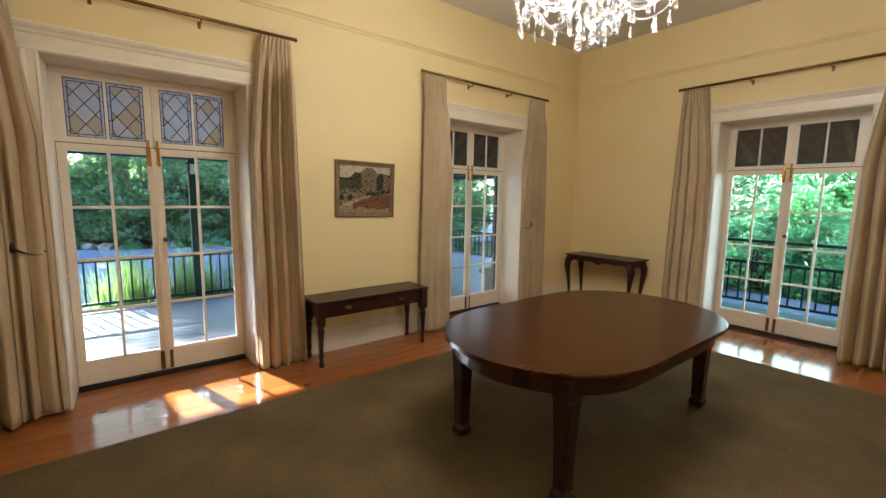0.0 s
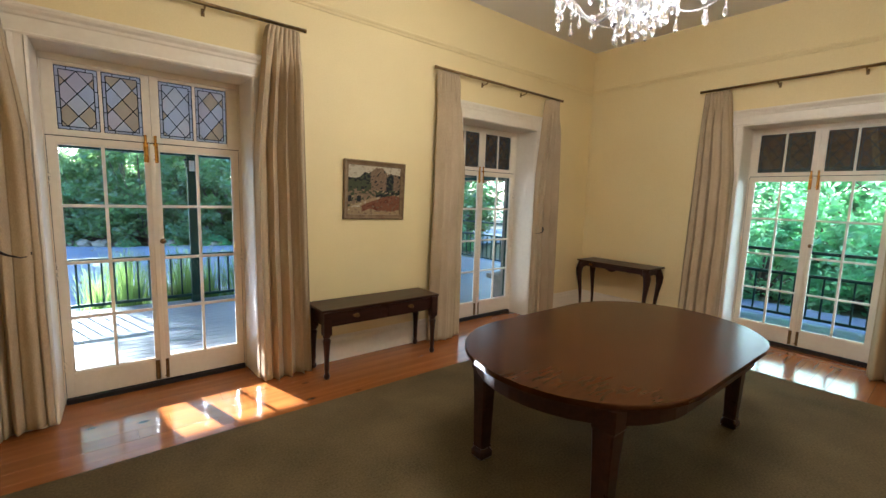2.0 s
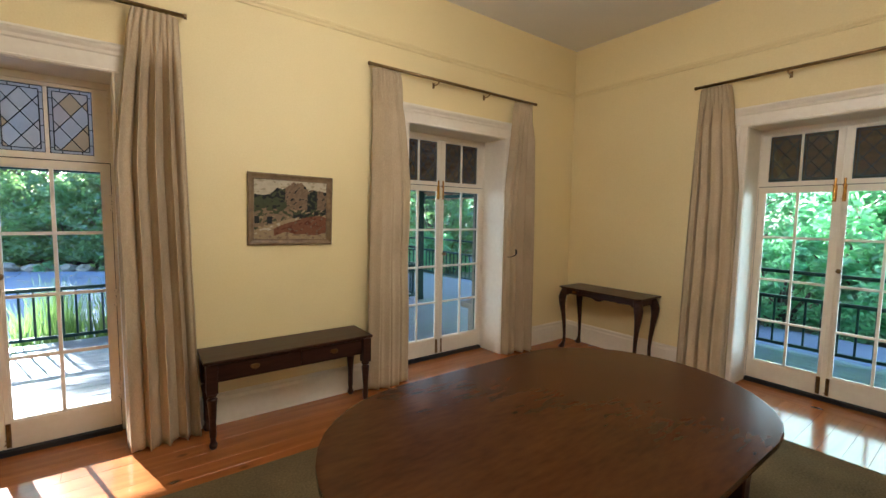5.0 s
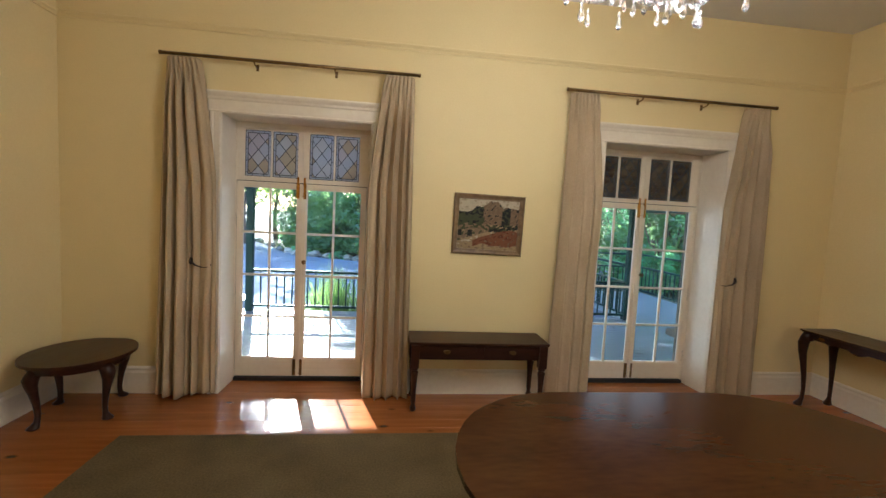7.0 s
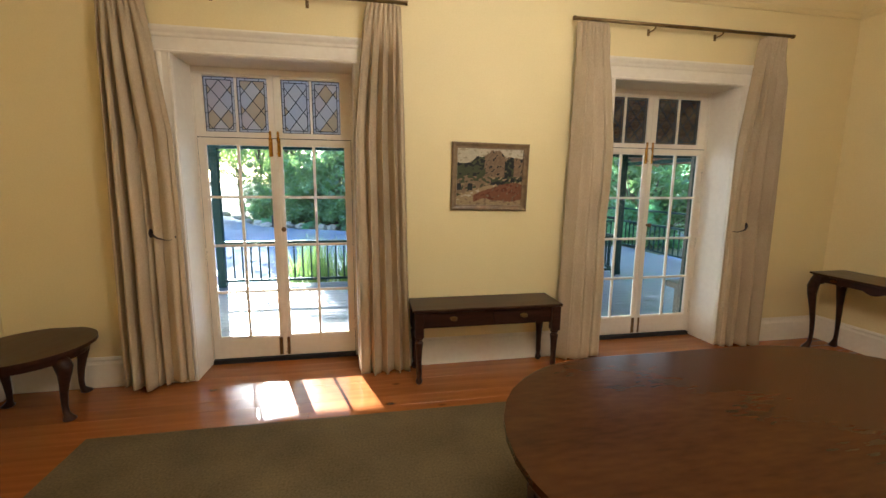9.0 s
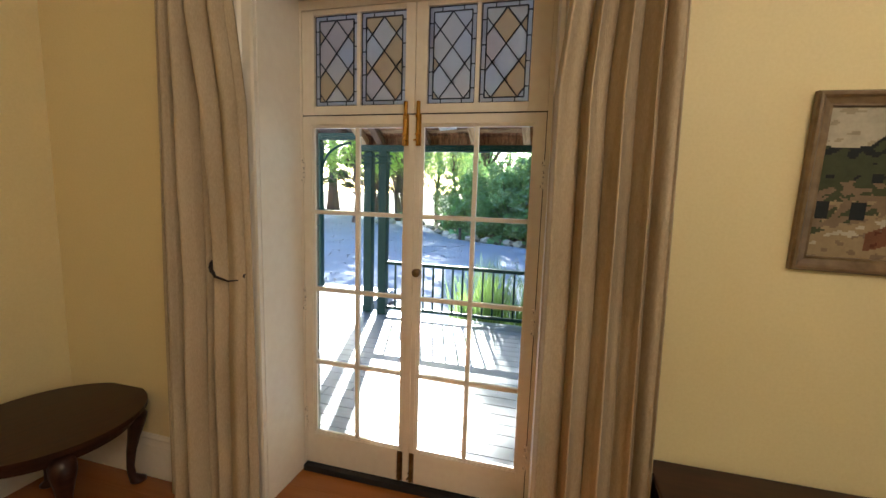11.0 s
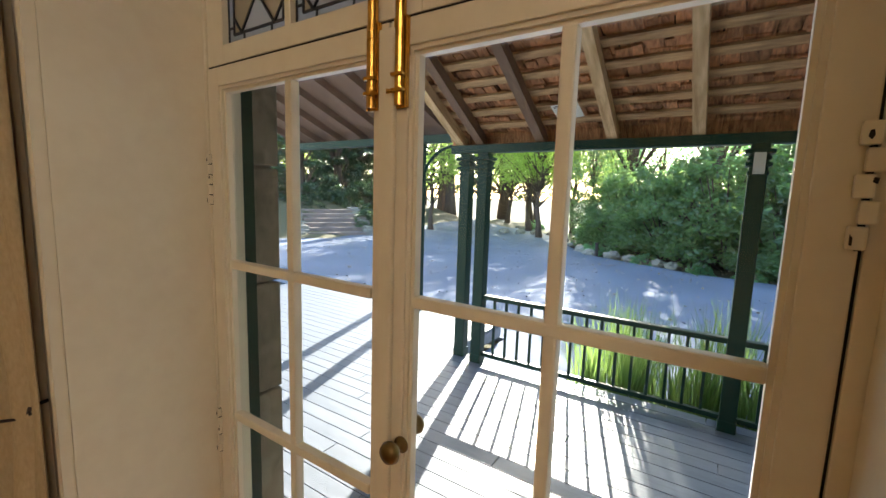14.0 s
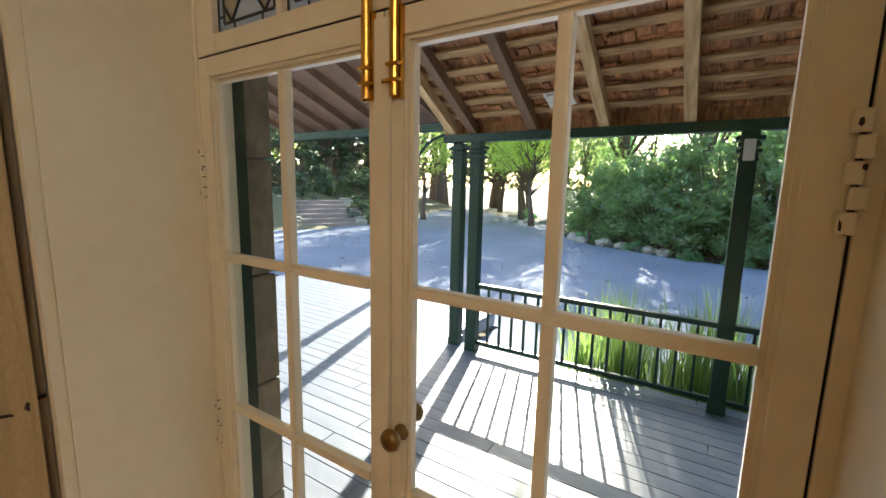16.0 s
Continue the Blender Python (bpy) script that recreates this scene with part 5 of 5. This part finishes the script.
TREE_C.matrix_basis = pose(-26.5, 29.0, GROUND)
for x, y, r, s in ((-25, 24, 60, 1.1), (-19.8, 15.2, 10, 0.8), (-21.5, 19.4, 200, 0.85), (-24.5, 14.0, 45, 0.9), (-22.5, 22.8, 100, 0.9), (-27, 18, 300, 0.9), (-23, 31, 130, 1.25), (-29, 16, 200, 1.05), (-33, 27, 10, 1.3), (-17, 36, 80, 1.2), (-36, 18, 250, 1.2), (-38, 8, 20, 1.2), (12, 34, 30, 1.2), (20, 24, 90, 1.2), (26, 10, 30, 1.1), (25, -4, 100, 1.15), (-9, 44, 30, 1.0), (2, 46, 200, 1.0), (22, 38, 0, 1.2)):
    copy_thing(TREE_C, pose(x, y, GROUND, 0, 0, r)).scale = (s, s, s)


# old trunks beyond the drive
def old_trunk(x, y, r, h):
    n = 28
    loops = []
    for k in range(9):
        s = k / 8
        rr = r * (1.5 - 0.5 * min(1, s * 5)) * (1 - 0.35 * s)
        loops.append([(rr * (1 + 0.12 * math.sin(i * 2 * math.pi * 5 / n + k * 0.15) + 0.05 * math.sin(i * 3.1)) * math.cos(2 * math.pi * i / n), rr * (1 + 0.12 * math.sin(i * 2 * math.pi * 5 / n + k * 0.15)) * math.sin(2 * math.pi * i / n), h * s) for i in range(n)])
    o = part("old_conifer", rings(loops), OLDBARK, smooth=True)
    o.matrix_basis = pose(x, y, GROUND - 0.05)
    return tagged(o, "massive old conifer trunk with furrowed grey-brown bark", "tree", group="old trunks")


OLDBARK = material("furrowed_bark", (0.22, 0.16, 0.14), (0.09, 0.065, 0.055), rough=0.95, grain=7, stain=2, bump=1.0, stretch=(4, 4, 0.4))
old_trunk(-20.6, 32.4, 0.42, 13)
old_trunk(-21.9, 33.0, 0.36, 13)
old_trunk(-20.2, 34.6, 0.40, 13)

# rough stone steps up the bank, with a low wall
steps = new("garden_steps")
STEPSTONE = material("pinkish_step_stone", (0.30, 0.22, 0.19), (0.18, 0.13, 0.11), rough=0.9, grain=20, stain=4, bump=0.6, island=0.2)
for k in range(6):
    part("step", box(-1.3, 1.3, k * 0.42, k * 0.42 + 0.44, 0.19 * k - 0.2, 0.19 * (k + 1), 0.03), STEPSTONE, steps)
for s in (-1, 1):
    rr = random.Random(9 + s)
    for k in range(14):
        w = rr.uniform(0.18, 0.3)
        x = s * (1.5 + rr.uniform(-0.05, 0.1))
        y = 0.2 * k
        part("wall_stone", box(x - w, x + w, y, y + 0.32, -0.2, 0.3 + 0.17 * k * 0.45 + rr.uniform(-0.1, 0.1), 0.06), STONE, steps)
steps.matrix_basis = pose(-13.9, 12.6, GROUND + 0.02, 0, 0, 62)
tagged(steps, "broad stone garden steps climbing the shaded bank", "steps")

# boulders round the beds
def boulder(seed, r):
    bm = bmesh.new()
    bmesh.ops.create_icosphere(bm, subdivisions=3, radius=r)
    for v in bm.verts:
        k = noise.noise(v.co * (1.6 / r) + Vector((seed, 0, 0)))
        v.co *= 1 + 0.35 * k
        v.co.z *= 0.62
    return bm


rb = random.Random(12)
rock_meshes = []
for k in range(4):
    o = part("boulder", boulder(k * 3.1, 0.3), STONE, smooth=False)
    o.matrix_basis = pose(-9.5 + k * 0.8, 20.8 + 0.3 * k, GROUND + 0.12)
    tagged(o, "weathered grey boulder edging the garden bed", "boulder", group="boulders")
    rock_meshes.append(o)
for k in range(30):
    a = rb.uniform(0.6, 7.99)
    (ax, ay), (bx, by) = EDGE_OF_DRIVE[int(a)], EDGE_OF_DRIVE[int(a) + 1]
    x, y = ax + (bx - ax) * (a % 1) + rb.uniform(-0.1, 0.5), ay + (by - ay) * (a % 1) + rb.uniform(-0.1, 0.6)
    src = rock_meshes[k % 4]
    s = rb.uniform(0.35, 1.0)
    copy_thing(src, pose(x, y, GROUND + 0.10, 0, 0, rb.uniform(0, 360))).scale = (s, s, s)

# small bollard light by the shrub bed
bol = new("bollard_light")
part("post", box(-0.05, 0.05, -0.05, 0.05, 0, 0.42, 0.008), IRON, bol)
part("cap", box(-0.06, 0.06, -0.06, 0.06, 0.425, 0.50, 0.01), IRON, bol)
bol.matrix_basis = pose(-3.1, 14.9, GROUND + 0.02)
tagged(bol, "small dark bollard light at the edge of the drive", "bollard")

# fallen leaves scattered on the drive
bm = bmesh.new()
rl = random.Random(31)
for _ in range(2600):
    x, y = rl.uniform(-16, 4), rl.uniform(5.2, 20)
    leaves(bm, (x, y, GROUND + 0.075), 0.01, 1, rl.uniform(0.02, 0.045), rl, 0.1)
tagged(part("fallen_leaves", bm, DRYLEAF), "dry brown leaves scattered over the gravel", "leaves", kind="stuff")


# ---- boards, shingles: the small pieces ----
def boards(parent, x0, x1, y0, y1, top, width, thick, mat, seed, lengths, gap, along="x", bevel=0.0015):
    rnd = random.Random(seed)
    meshes = {}
    n = max(1, round((y1 - y0) / width))
    w = (y1 - y0) / n
    for j in range(n):
        x = x0 - rnd.uniform(0, 1.5)
        while x < x1 - 0.02:
            ln = rnd.choice(lengths)
            a, b = max(x, x0), min(x + ln, x1)
            if b - a < 0.05:
                x += ln
                continue
            key = round(b - a, 3)
            if key not in meshes:
                bm = box(0, b - a - gap, gap / 2, w - gap / 2, -thick, 0)
                bmesh.ops.bevel(bm, geom=[e for e in bm.edges if e.verts[0].co.z > -1e-5 and e.verts[1].co.z > -1e-5], offset=bevel, segments=1, affect="EDGES")
                o = part("board", bm, mat, parent)
                meshes[key] = o.data
            else:
                o = share("board", meshes[key], parent)
            if along == "x":
                o.matrix_local = pose(a, y0 + j * w, top - rnd.uniform(0, 0.0006))
            else:
                o.matrix_local = pose(y0 + (j + 1) * w, a, top - rnd.uniform(0, 0.0006), 0, 0, 90)
            x += ln


boards(floor, XC, XB, YD, YA, 0.0, 0.135, 0.021, FLOORWOOD, 1, (2.4, 3.0, 3.6), 0.0007, bevel=0.0006)
for c in DOORS_A:
    boards(floor, c - HALF, c + HALF, YA, 0.0, 0.0, 0.125, 0.021, FLOORWOOD, 2, (3.0,), 0.0012)
boards(floor, DOOR_B - HALF, DOOR_B + HALF, XB, XB - YA, 0.0, 0.125, 0.021, FLOORWOOD, 3, (3.0,), 0.0012, "y")
boards(deck, -9, 7.75, OUT_A, EDGE, DECK, 0.135, 0.03, DECKWOOD, 5, (2.4, 3.6, 4.2), 0.006)
boards(deck, -6.2, -1.9, EDGE, 4.6, DECK, 0.135, 0.03, DECKWOOD, 6, (2.4, 3.6), 0.006)
boards(deck, 5.3, 7.75, EDGE, 6.5, DECK, 0.135, 0.03, DECKWOOD, 7, (2.4, 3.6), 0.006)
boards(deck, -8.0, OUT_A, OUT_B, 7.75, DECK, 0.135, 0.03, DECKWOOD, 8, (2.4, 3.6), 0.006, "y")

# shingles lie on the battens in overlapping courses
rs = random.Random(77)
shapes = []
rest_v, rest_f = [], []
for c in range(38):
    s = 0.03 - c * 0.095
    x = -1.95 + rs.uniform(0, 0.1)
    while x < 7.9:
        w = rs.choice((0.08, 0.10, 0.12, 0.15))
        near = -1.0 < x < 0.5 and 4 < c < 28
        m = SLOPE @ pose(x, s + rs.uniform(-0.035, 0.035), 0.150 + rs.uniform(-0.004, 0.012), 7.5 + rs.uniform(-2.0, 4.0), rs.uniform(-4, 4), rs.uniform(-3, 3))
        if near:
            found = [o for o in shapes if o[0] == w]
            if found:
                share("shingle", found[0][1], roof, m)
            else:
                o = part("shingle", box(0, w - 0.013, -0.22, 0, 0, 0.019), SHINGLE, roof)
                o.matrix_local = m
                shapes.append((w, o.data))
        else:
            k = len(rest_v)
            rest_v += [m @ Vector((a, b, h)) for a in (0, w - 0.013) for b in (-0.22, 0) for h in (0, 0.019)]
            rest_f += [[k + n for n in q] for q in ((0, 1, 3, 2), (4, 6, 7, 5), (0, 4, 5, 1), (2, 3, 7, 6), (0, 2, 6, 4), (1, 5, 7, 3))]
        x += w
joined = bpy.data.meshes.new("shingles")
joined.from_pydata([tuple(v) for v in rest_v], [], rest_f)
joined.materials.append(SHINGLE)
tagged(share("shingles", joined, roof), kind="stuff")
